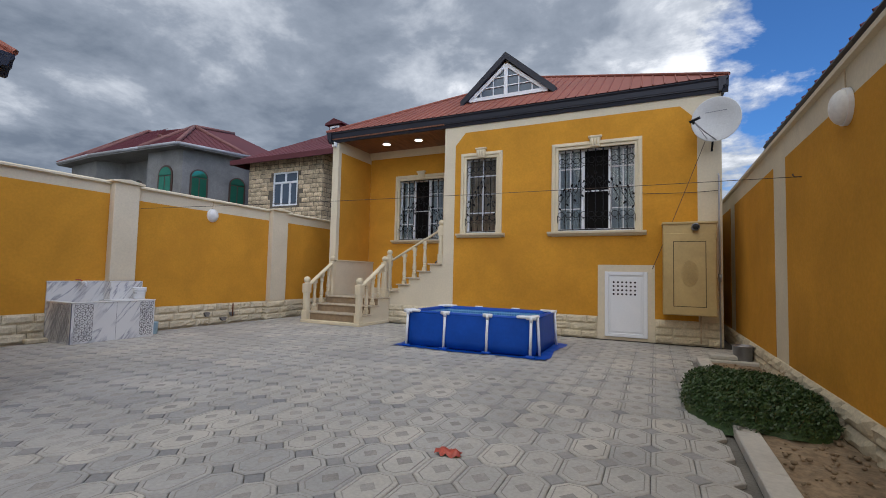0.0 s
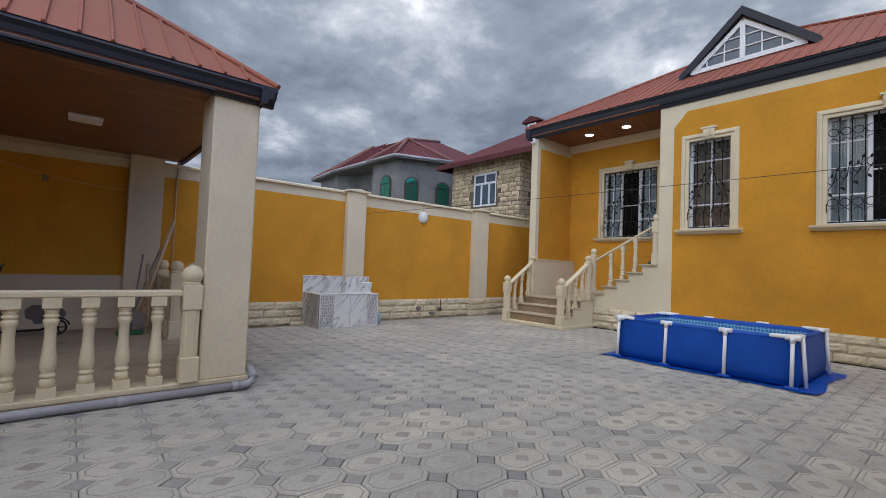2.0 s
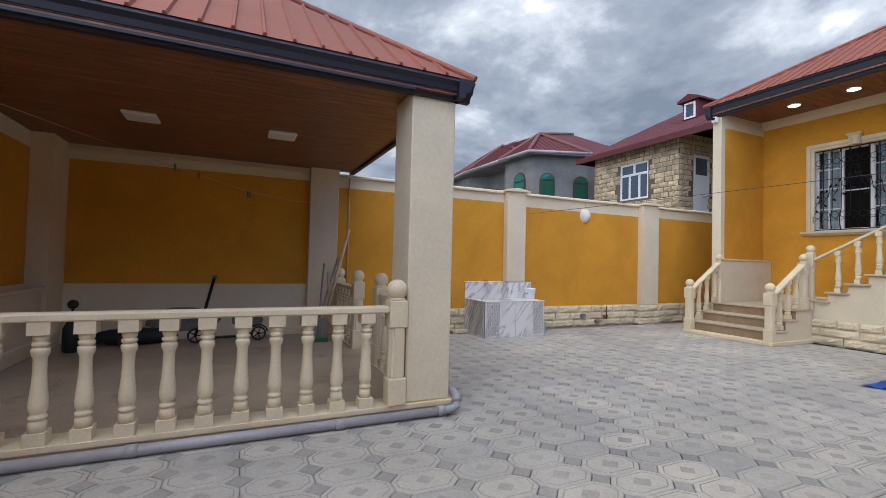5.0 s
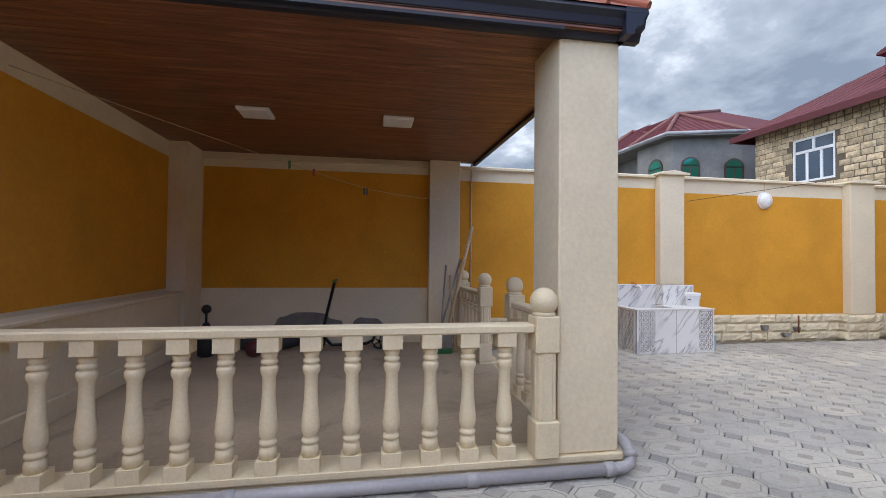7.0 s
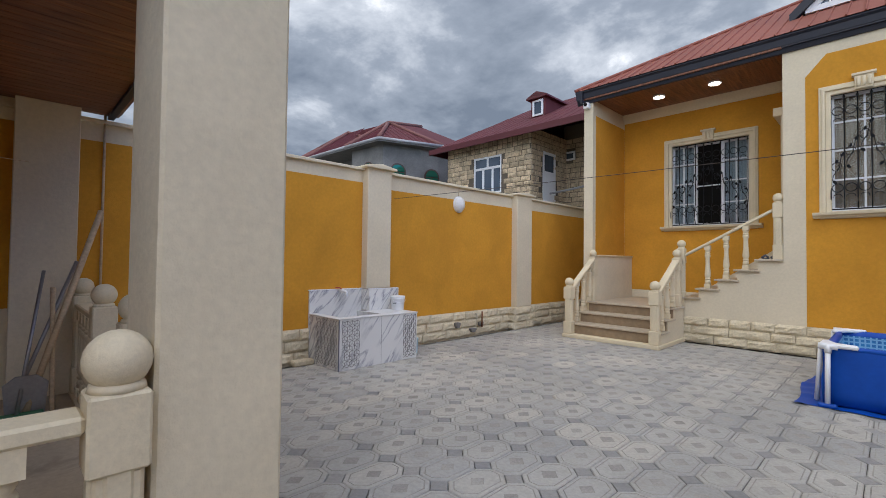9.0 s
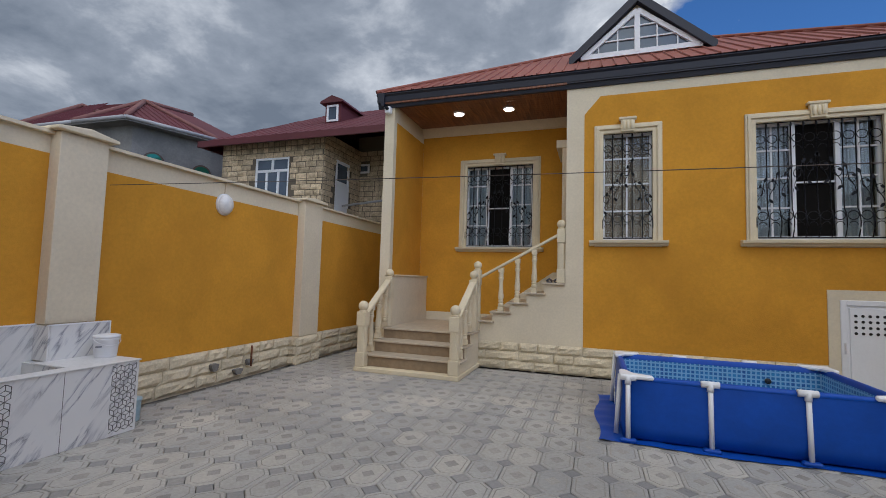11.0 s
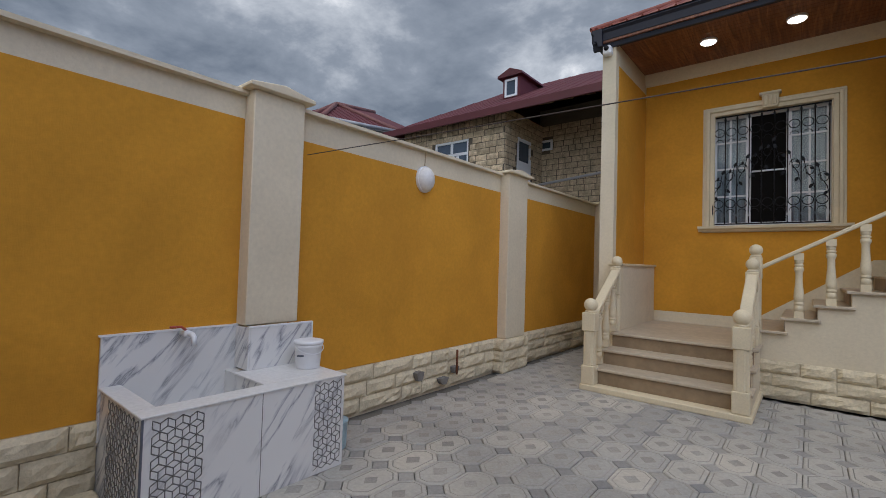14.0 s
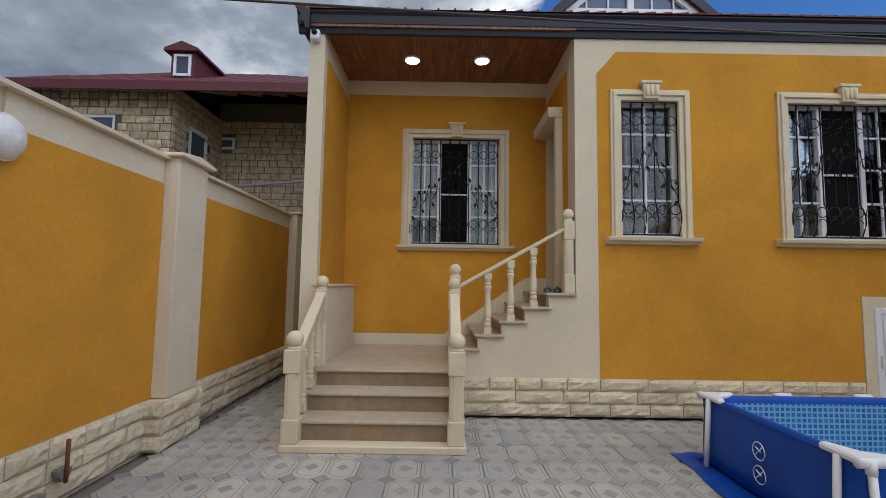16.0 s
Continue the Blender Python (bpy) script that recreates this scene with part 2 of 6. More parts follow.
def paver_material(name, light):
    m = bpy.data.materials.new(name)
    m.use_nodes = True
    t = m.node_tree
    b = t.nodes["Principled BSDF"]
    pos = t.nodes.new("ShaderNodeNewGeometry").outputs["Position"]
    snap = t.nodes.new("ShaderNodeVectorMath")
    snap.operation = "SNAP"
    snap.inputs[1].default_value = (PITCH_X, PITCH_Y, 50.0)
    off = t.nodes.new("ShaderNodeVectorMath")
    off.operation = "ADD"
    off.inputs[1].default_value = (100.5 * PITCH_X - LAY_X, 100.5 * PITCH_Y - LAY_Y, 1.0) if light else (100 * PITCH_X - LAY_X, 100 * PITCH_Y - LAY_Y, 1.0)
    t.links.new(pos, off.inputs[0])
    t.links.new(off.outputs[0], snap.inputs[0])
    w = t.nodes.new("ShaderNodeTexWhiteNoise")
    t.links.new(snap.outputs[0], w.inputs["Vector"])
    if light:
        base = ramp(t, w.outputs["Value"], [(0.0, (0.36, 0.355, 0.34)), (0.35, (0.40, 0.39, 0.365)), (0.75, (0.43, 0.415, 0.38)), (1.0, (0.48, 0.455, 0.405))])
    else:
        base = ramp(t, w.outputs["Value"], [(0.0, (0.245, 0.245, 0.245)), (1.0, (0.34, 0.33, 0.31))])
    n1 = nodes_of(t, "ShaderNodeTexNoise", Scale=38.0, Detail=5.0, Roughness=0.65)
    n2 = nodes_of(t, "ShaderNodeTexNoise", Scale=0.8, Detail=5.0, Roughness=0.6, Distortion=0.5)
    n3 = nodes_of(t, "ShaderNodeTexNoise", Scale=5.0, Detail=6.0, Roughness=0.7, Distortion=0.8)
    for n in (n1, n2, n3):
        t.links.new(pos, n.inputs["Vector"])
    c = mixed(t, 1.0, base, ramp(t, n1.outputs[0], [(0.3, (0.86,) * 3), (0.7, (1.1,) * 3)]), "MULTIPLY")
    c = mixed(t, 1.0, c, ramp(t, n2.outputs[0], [(0.35, (0.84, 0.83, 0.81)), (0.65, (1.1, 1.08, 1.04))]), "MULTIPLY")
    c = mixed(t, ramp(t, n3.outputs[0], [(0.56, (0, 0, 0)), (0.82, (0.6, 0.6, 0.6))]), c, (0.30, 0.26, 0.205))
    t.links.new(c, b.inputs["Base Color"])
    b.inputs["Roughness"].default_value = 0.72
    b.inputs["Specular IOR Level"].default_value = 0.35
    bp = nodes_of(t, "ShaderNodeBump", Strength=0.25, Distance=0.01)
    t.links.new(n1.outputs[0], bp.inputs["Height"])
    t.links.new(bp.outputs[0], b.inputs["Normal"])
    return m


PITCH_X, PITCH_Y, LAY_X, LAY_Y = 0.252, 0.396, -5.118, 6.601
PAVER, PAVER_DARK = paver_material("pale_grey_paver", True), paver_material("dark_grey_paver", False)
# darker tone paints shade into the paver grooves; also colours the darker diamond
PAVER_GROOVE = material("paver_groove_shade", (0.325, 0.305, 0.27), 0.9, fine=60, fine_amount=0.15, broad=1.5, broad_amount=0.3)
SAND = material("sandy_paving_joint", (0.17, 0.155, 0.13), 0.98, fine=60, fine_amount=0.2, broad=2.0, broad_amount=0.3, bump=0.4)


def glass(name="window_glass", tint=(0.9, 0.95, 0.95), rough=0.02):
    m = bpy.data.materials.new(name)
    m.use_nodes = True
    t = m.node_tree
    t.nodes.remove(t.nodes["Principled BSDF"])
    g = nodes_of(t, "ShaderNodeBsdfGlossy", Roughness=rough)
    tr = t.nodes.new("ShaderNodeBsdfTransparent")
    tr.inputs[0].default_value = (*tint, 1)
    fr = nodes_of(t, "ShaderNodeFresnel", IOR=1.5)
    mx = t.nodes.new("ShaderNodeMixShader")
    t.links.new(fr.outputs[0], mx.inputs[0])
    t.links.new(tr.outputs[0], mx.inputs[1])
    t.links.new(g.outputs[0], mx.inputs[2])
    t.links.new(mx.outputs[0], t.nodes["Material Output"].inputs[0])
    return m


GLASS = glass()
GREENGLASS = material("green_reflective_glass", (0.05, 0.26, 0.17), 0.08, 0.6, fine_amount=0.02, broad_amount=0.1, bump=0)
GREYGLASS = material("grey_blue_window_glass", (0.10, 0.13, 0.17), 0.08, 0.3, broad_amount=0.2, bump=0)


def lamp_material(name, colour, strength):
    m = bpy.data.materials.new(name)
    m.use_nodes = True
    b = m.node_tree.nodes["Principled BSDF"]
    b.inputs["Base Color"].default_value = (0.8, 0.8, 0.8, 1)
    b.inputs["Emission Color"].default_value = (*colour, 1)
    b.inputs["Emission Strength"].default_value = strength
    return m


LIT = lamp_material("lit_downlight", (1.0, 0.96, 0.88), 6.0)
OPAL = material("white_opal_glass", (0.74, 0.72, 0.68), 0.3, broad_amount=0.05, bump=0)


# ---------------------------------------------------------------- mesh tools
class Mesh:
    def __init__(self):
        self.v, self.f, self.smooth = [], [], []

    def add(self, verts, faces, smooth=False):
        k = len(self.v)
        self.v += [tuple(p) for p in verts]
        self.f += [tuple(i + k for i in f) for f in faces]
        self.smooth += [smooth] * len(faces)
        return self

    def box(self, x0, x1, y0, y1, z0, z1):
        x0, x1, y0, y1, z0, z1 = min(x0, x1), max(x0, x1), min(y0, y1), max(y0, y1), min(z0, z1), max(z0, z1)
        return self.add([(x, y, z) for z in (z0, z1) for y in (y0, y1) for x in (x0, x1)],
                        [(0, 2, 3, 1), (4, 5, 7, 6), (0, 1, 5, 4), (2, 6, 7, 3), (0, 4, 6, 2), (1, 3, 7, 5)])

    def prism(self, outline, axis, a, b):
        """outline: points in the two other axes (in x, y, z order); swept along axis from a to b."""
        def at(p, c):
            return {"x": (c, p[0], p[1]), "y": (p[0], c, p[1]), "z": (p[0], p[1], c)}[axis]
        n = len(outline)
        area = sum(outline[i][0] * outline[(i + 1) % n][1] - outline[(i + 1) % n][0] * outline[i][1] for i in range(n))
        pts = outline if (area > 0) == (axis != "y") else outline[::-1]
        lo, hi = min(a, b), max(a, b)
        faces = [tuple(range(n))[::-1], tuple(range(n, 2 * n))] + [(i, (i + 1) % n, n + (i + 1) % n, n + i) for i in range(n)]
        return self.add([at(p, lo) for p in pts] + [at(p, hi) for p in pts], faces)

    def lathe(self, profile, centre=(0, 0, 0), n=14, smooth=True):
        """profile: (radius, height) from the bottom up."""
        v, f = [], []
        for r, z in profile:
            v += [(centre[0] + r * math.cos(2 * math.pi * i / n), centre[1] + r * math.sin(2 * math.pi * i / n), centre[2] + z) for i in range(n)]
        for k in range(len(profile) - 1):
            f += [(k * n + i, k * n + (i + 1) % n, (k + 1) * n + (i + 1) % n, (k + 1) * n + i) for i in range(n)]
        f += [tuple(range(n))[::-1], tuple(range((len(profile) - 1) * n, len(profile) * n))]
        return self.add(v, f, smooth)

    def tube(self, points, r, n=6):
        pts = [Vector(p) for p in points]
        v, f = [], []
        for i, p in enumerate(pts):
            d = (pts[min(i + 1, len(pts) - 1)] - pts[max(i - 1, 0)]).normalized()
            a = d.orthogonal().normalized() if abs(d.z) > 0.95 else d.cross(Vector((0, 0, 1))).normalized()
            b = d.cross(a)
            v += [p + r * (math.cos(2 * math.pi * k / n) * a + math.sin(2 * math.pi * k / n) * b) for k in range(n)]
        for i in range(len(pts) - 1):
            f += [(i * n + k, i * n + (k + 1) % n, (i + 1) * n + (k + 1) % n, (i + 1) * n + k) for k in range(n)]
        f += [tuple(range(n)), tuple(range((len(pts) - 1) * n, len(pts) * n))[::-1]]
        return self.add(v, f, True)

    def ball(self, c, r, n=14, squash=1.0):
        return self.lathe([(max(r * math.sin(math.pi * k / 10), 0.001), -r * squash * math.cos(math.pi * k / 10)) for k in range(11)], c, n)

    def grid_wall(self, axis, lo, hi, a0, a1, z0, z1, holes=()):
        """A wall lying along axis ('x' or 'y') from a0 to a1, thick from lo to hi, with rectangular holes (a0, a1, z0, z1)."""
        cuts_a = sorted({a0, a1, *(h[0] for h in holes), *(h[1] for h in holes)})
        cuts_z = sorted({z0, z1, *(h[2] for h in holes), *(h[3] for h in holes)})
        ia, iz = range(len(cuts_a) - 1), range(len(cuts_z) - 1)

        def solid(i, k):
            if i not in ia or k not in iz:
                return False
            ca, cz = (cuts_a[i] + cuts_a[i + 1]) / 2, (cuts_z[k] + cuts_z[k + 1]) / 2
            return not any(h[0] < ca < h[1] and h[2] < cz < h[3] for h in holes)

        def p(a, t, z):
            return (a, t, z) if axis == "x" else (t, a, z)

        for i in ia:
            for k in iz:
                if not solid(i, k):
                    continue
                A0, A1, Z0, Z1 = cuts_a[i], cuts_a[i + 1], cuts_z[k], cuts_z[k + 1]
                self.add([p(A0, lo, Z0), p(A1, lo, Z0), p(A1, lo, Z1), p(A0, lo, Z1)], [(0, 1, 2, 3)])
                self.add([p(A0, hi, Z0), p(A1, hi, Z0), p(A1, hi, Z1), p(A0, hi, Z1)], [(3, 2, 1, 0)])
                for di, dk, q in ((-1, 0, (A0, A0, Z0, Z1)), (1, 0, (A1, A1, Z0, Z1))):
                    if not solid(i + di, k + dk):
                        self.add([p(q[0], lo, Z0), p(q[0], hi, Z0), p(q[0], hi, Z1), p(q[0], lo, Z1)], [(0, 1, 2, 3)])
                for dk, z in ((-1, Z0), (1, Z1)):
                    if not solid(i, k + dk):
                        self.add([p(A0, lo, z), p(A1, lo, z), p(A1, hi, z), p(A0, hi, z)], [(0, 1, 2, 3)])
        return self

    def data(self, name, mat, bevel=0.0, fix=True):
        me = bpy.data.meshes.new(name)
        me.from_pydata(self.v, [], self.f)
        me.polygons.foreach_set("use_smooth", self.smooth)
        me.materials.append(mat)
        if fix or bevel:
            bm = bmesh.new()
            bm.from_mesh(me)
            if fix:
                bmesh.ops.recalc_face_normals(bm, faces=bm.faces)
            if bevel:
                edges = [e for e in bm.edges if len(e.link_faces) == 2 and e.calc_face_angle(0) > 0.7]
                bmesh.ops.bevel(bm, geom=edges, offset=bevel, segments=1, affect="EDGES", clamp_overlap=True)
            bm.to_mesh(me)
            bm.free()
        return me


def structure(name, mesh, mat, label="", bevel=0.0):
    return tagged(new(name, mesh.data(name, mat, bevel)), label, kind="structure")


def thing(name, at, label, category, group=""):
    e = new(name)
    e.location = at
    e.empty_display_size = 0.1
    return tagged(e, label, category, group)


def part(owner, name, mesh, mat, label="", bevel=0.0, fix=True):
    ob = new(name, mesh.data(name, mat, bevel, fix))
    ob.parent = owner
    ob.matrix_parent_inverse = world_of(owner).inverted()
    if label:
        tagged(ob, label)
    return ob


def world_of(ob):
    m = ob.matrix_basis.copy()
    if ob.parent:
        m = world_of(ob.parent) @ ob.matrix_parent_inverse @ m
    return m


def single(name, mesh, mat, label, category, group="", bevel=0.0):
    return tagged(new(name, mesh.data(name, mat, bevel)), label, category, group)


# ---------------------------------------------------------------- plan
WEST, EAST, FRONT = -9.2, 0.64, 10.5      # yard wall faces and the house front
HW, HE = -8.27, 0.40                       # house ends
PORCH_W, PORCH_E, PORCH_BACK = -8.08, -5.03, 11.975
EAVE_Z = 4.60
PLINTH = 0.43
PAV_S, PAV_E, PAV_Z = -1.06, -5.375, 2.69
PILASTER = 0.14                            # how far the wall pilasters stand proud

# ---------------------------------------------------------------- ground and yard walls
ground = structure("ground", Mesh().add([(-400, -400, -0.035), (400, -400, -0.035), (400, 400, -0.035), (-400, 400, -0.035)], [(0, 1, 2, 3)]), SAND, "sandy joint bed and bare ground under the paving")

m = Mesh().box(WEST - 0.25, WEST, -1.3, 19.0, -0.03, 2.60)
wall_west = structure("wall_west", m, BEIGE, "cream plastered yard wall with ochre panels")
m = Mesh()
for a, b in ((-1.3, 19.0),):
    m.prism([(WEST - 0.33, 2.60), (WEST + 0.06, 2.60), (WEST + 0.06, 2.63), (WEST - 0.13, 2.68), (WEST - 0.33, 2.63)], "y", a, b)
coping = structure("trim_coping_west", m, BEIGE, "cream wall coping")
PILASTERS = [(5.80, 6.215), (9.335, 9.835), (12.75, 13.25)]
m = Mesh()
for a, b in PILASTERS:
    m.box(WEST, WEST + PILASTER, a, b, 0 if a > 12 else (0.92 if a < 6 else PLINTH), 2.63)
    m.prism([(a - 0.06, 2.63), (b + 0.06, 2.63), (b + 0.06, 2.66), ((a + b) / 2, 2.70), (a - 0.06, 2.66)], "x", WEST - 0.1, WEST + PILASTER + 0.06)
m.box(WEST, WEST + PILASTER, 2.19, 2.63, 0, PAV_Z)
structure("trim_pilasters_west", m, BEIGE, "cream plastered pilasters with flat caps", bevel=0.006)
m = Mesh()
for a, b, z0, z1 in ((2.63, 5.80, PLINTH, 2.43), (6.215, 9.335, PLINTH, 2.38), (9.835, 12.75, PLINTH, 2.39), (-0.83, 2.19, 0.872, 2.495)):
    m.box(WEST, WEST + 0.005, a, b, z0, z1)
structure("trim_ochre_panels_west", m, YELLOW, "ochre painted wall panels")

m = Mesh().box(EAST, EAST + 0.25, -1.2, 19.0, -0.03, 2.80)
wall_east = structure("wall_east", m, BEIGE, "cream plastered yard wall with ochre panels")
m = Mesh().prism([(EAST - 0.05, 2.80), (EAST + 0.30, 2.80), (EAST + 0.30, 2.84), (EAST - 0.05, 2.84)], "y", -1.2, 19.0)
structure("trim_coping_east", m, BEIGE, "cream wall coping")
m = Mesh()
for a, b in ((-1.2, 2.6), (3.1, 7.40), (7.97, 10.9), (11.4, 18.0)):
    m.box(EAST - 0.005, EAST, a, b, 0.26, 2.55)
structure("trim_ochre_panels_east", m, YELLOW, "ochre painted wall panels")

m = Mesh().box(-5.2, EAST + 0.25, -1.45, -1.2, -0.03, 2.62)
wall_south = structure("wall_south", m, YELLOW, "ochre plastered yard wall behind the entry")

# ---------------------------------------------------------------- main house
W1, W2, W3 = (-7.12, -5.75, 2.08, 3.74), (-4.50, -3.76, 2.09, 3.77), (-2.48, -0.99, 2.09, 3.77)
CELLAR = (-1.55, -0.80, 0.06, 1.29)
house = thing("house", (-3.9, 14.0, 0), "ochre and cream house with terracotta hip roof and raised porch", "house")
m = Mesh()
m.grid_wall("x", FRONT, FRONT + 0.3, PORCH_E, HE, 0, EAVE_Z, [W2, W3, CELLAR])
m.grid_wall("y", HE - 0.3, HE, FRONT + 0.3, 18.5, 0, EAVE_Z)
m.grid_wall("x", PORCH_BACK, PORCH_BACK + 0.25, HW, PORCH_E, 0, EAVE_Z, [W1])
m.box(HW, PORCH_W, FRONT, PORCH_BACK, 0, EAVE_Z)
m.grid_wall("y", PORCH_E, PORCH_E + 0.22, FRONT + 0.3, PORCH_BACK, 0, EAVE_Z, [(FRONT + 0.62, PORCH_BACK - 0.12, 1.40, 3.72)])
m.grid_wall("y", HW, HW + 0.3, PORCH_BACK + 0.25, 18.5, 0, EAVE_Z)
m.box(HW, HE, 18.5, 18.8, 0, EAVE_Z)
front_wall = part(house, "wall", m, BEIGE)
# ochre fields
m = Mesh()
m.grid_wall("x", FRONT - 0.005, FRONT, -4.76, 0.02, PLINTH, 4.08, [(-4.60, -3.65, 1.98, 3.87), (-2.58, -0.89, 1.98, 3.87), (-1.68, -0.68, PLINTH, 1.42)])
m.prism([(-4.76, 4.08), (0.02, 4.08), (-0.25, 4.36), (-4.52, 4.36)], "y", FRONT - 0.005, FRONT)
m.grid_wall("x", PORCH_BACK - 0.005, PORCH_BACK, PORCH_W + 0.006, PORCH_E - 0.006, 0.75, 4.40, [(-7.24, -5.61, 1.98, 3.87)])
m.box(PORCH_W, PORCH_W + 0.005, FRONT + 0.12, PORCH_BACK - 0.006, 1.0, 4.28)
m.box(PORCH_E - 0.005, PORCH_E, FRONT + 0.3, FRONT + 0.60, 1.42, 4.28)
m.box(PORCH_E - 0.005, PORCH_E, FRONT + 0.60, PORCH_BACK - 0.01, 3.90, 4.28)
part(house, "painted_field", m, YELLOW, "ochre painted plaster")
# cornice inside the porch, sloped skirting
m = Mesh()
m.prism([(PORCH_BACK - 0.10, EAVE_Z - 0.02), (PORCH_BACK - 0.006, EAVE_Z - 0.02), (PORCH_BACK - 0.006, EAVE_Z - 0.20), (PORCH_BACK - 0.03, EAVE_Z - 0.18)], "x", PORCH_W, PORCH_E)
part(house, "cornice", m, BEIGE)
part(house, "skirting", Mesh().box(PORCH_W + 0.2, -6.55, PORCH_BACK - 0.02, PORCH_BACK - 0.006, 0.59, 0.75), BEIGE)
# door surround on the porch's inner side
m = Mesh()
m.box(PORCH_E - 0.20, PORCH_E - 0.006, FRONT + 0.50, PORCH_BACK - 0.02, 3.72, 3.86)
m.prism([(FRONT + 0.50, 3.72), (FRONT + 0.62, 3.72), (FRONT + 0.62, 1.40), (FRONT + 0.50, 1.40)], "x", PORCH_E - 0.10, PORCH_E - 0.006)
part(house, "door_surround", m, BEIGE, bevel=0.01)
d = part(house, "door", Mesh().box(PORCH_E + 0.10, PORCH_E + 0.16, FRONT + 0.62, PORCH_BACK - 0.12, 1.40, 3.72), BROWN, "dark brown entrance door")
# near-black panels behind the windows; their colour stands in for unlit rooms
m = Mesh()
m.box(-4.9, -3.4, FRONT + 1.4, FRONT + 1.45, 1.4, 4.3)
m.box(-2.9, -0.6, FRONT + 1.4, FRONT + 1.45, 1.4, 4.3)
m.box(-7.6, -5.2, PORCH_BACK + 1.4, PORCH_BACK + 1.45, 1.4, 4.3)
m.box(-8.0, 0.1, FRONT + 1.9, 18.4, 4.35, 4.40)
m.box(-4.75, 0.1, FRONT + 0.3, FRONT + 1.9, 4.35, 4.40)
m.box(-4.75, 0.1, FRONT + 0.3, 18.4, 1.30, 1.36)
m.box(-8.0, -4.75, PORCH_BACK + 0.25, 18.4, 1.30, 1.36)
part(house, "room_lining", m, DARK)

# porch ceiling planks, one mesh
m = Mesh()
y = 10.42
while y < PORCH_BACK - 0.02:
    m.box(HW, PORCH_E + 0.0, y, min(y + 0.094, PORCH_BACK - 0.012), EAVE_Z - 0.02, EAVE_Z)
    y += 0.1
m.box(HW - 0.1, PORCH_E, 10.42, PORCH_BACK, EAVE_Z + 0.001, EAVE_Z + 0.03)
structure("ceiling_porch", m, WOOD, "dark brown plank porch ceiling")
m = Mesh().box(PORCH_E, 0.48, 10.42, FRONT, EAVE_Z - 0.01, EAVE_Z + 0.02).box(-8.38, HW, FRONT - 0.1, 19.0, EAVE_Z - 0.01, EAVE_Z + 0.02).box(HE, 0.48, FRONT, 19.0, EAVE_Z - 0.01, EAVE_Z + 0.02)
structure("ceiling_eaves", m, GUTTER, "dark boarded eaves")


def ribbed_slope(mesh, eave_a, eave_b, top_a, top_b, spacing=0.2, rib=0.022):
    """Sheet metal between an eave line and a ridge line, with raised ribs up the slope."""
    ea, eb, ta, tb = map(Vector, (eave_a, eave_b, top_a, top_b))
    along = (eb - ea).normalized()
    n = (eb - ea).cross(ta - ea).normalized()
    if n.z < 0:
        n = -n
    mesh.add([ea, eb, tb, ta], [(0, 1, 2, 3)])
    up = n.cross(along)
    if up.z < 0:
        up = -up
    length = (eb - ea).length
    height = (ta - ea).dot(up)
    sa, sb = (ta - ea).dot(along), (tb - ea).dot(along)
    s = spacing / 2
    while s < length:
        top = height
        if sa > 1e-6 and s < sa:
            top = height * s / sa
        if s > sb and length - sb > 1e-6:
            top = min(top, height * (length - s) / (length - sb))
        if top > 0.1:
            p, q = ea + along * s, ea + along * s + up * top
            w = 0.016
            v = [p - along * w, p + along * w, p + along * w * 0.5 + n * rib, p - along * w * 0.5 + n * rib]
            v += [q - along * w, q + along * w, q + along * w * 0.5 + n * rib, q - along * w * 0.5 + n * rib]
            mesh.add(v, [(0, 1, 2, 3), (1, 5, 6, 2), (2, 6, 7, 3), (0, 3, 7, 4)])
        s += spacing
    return mesh


RX0, RX1, RY0, RY1, RZ = -8.40, 0.51, 10.36, 19.1, 4.77
APEX_A, APEX_B = (-4.05, 14.5, 7.22), (-4.0, 14.7, 7.22)
m = Mesh()
ribbed_slope(m, (RX0, RY0, RZ), (RX1, RY0, RZ), APEX_A, (APEX_A[0] + 0.05, APEX_A[1], APEX_A[2]))
ribbed_slope(m, (RX0, RY1, RZ), (RX0, RY0, RZ), APEX_B, APEX_A)
ribbed_slope(m, (RX1, RY0, RZ), (RX1, RY1, RZ), APEX_A, APEX_B)
ribbed_slope(m, (RX1, RY1, RZ), (RX0, RY1, RZ), APEX_B, APEX_B)
for c in ((RX0, RY0, RZ), (RX1, RY0, RZ)):
    m.tube([Vector(c) + Vector((0, 0, 0.02)), Vector(APEX_A) + Vector((0, 0, 0.02))], 0.035)
part(house, "roof", m, ROOF, fix=False)
# gutter: fascia board and half-round trough
def gutter_run(m, a, b, out, z_top, depth=0.17):
    """A moulded gutter between two plan points; out: unit vector outwards."""
    prof = [(-0.14, z_top), (0.0, z_top), (0.012, z_top - 0.03), (-0.02, z_top - 0.06), (-0.03, z_top - depth * 0.62), (-0.07, z_top - depth * 0.70), (-0.09, z_top - depth), (-0.14, z_top - depth)]
    v = [(a[0] + out[0] * d, a[1] + out[1] * d, z) for d, z in prof] + [(b[0] + out[0] * d, b[1] + out[1] * d, z) for d, z in prof]
    n = len(prof)
    m.add(v, [tuple(range(n)), tuple(range(n, 2 * n))] + [(i, (i + 1) % n, n + (i + 1) % n, n + i) for i in range(n)])


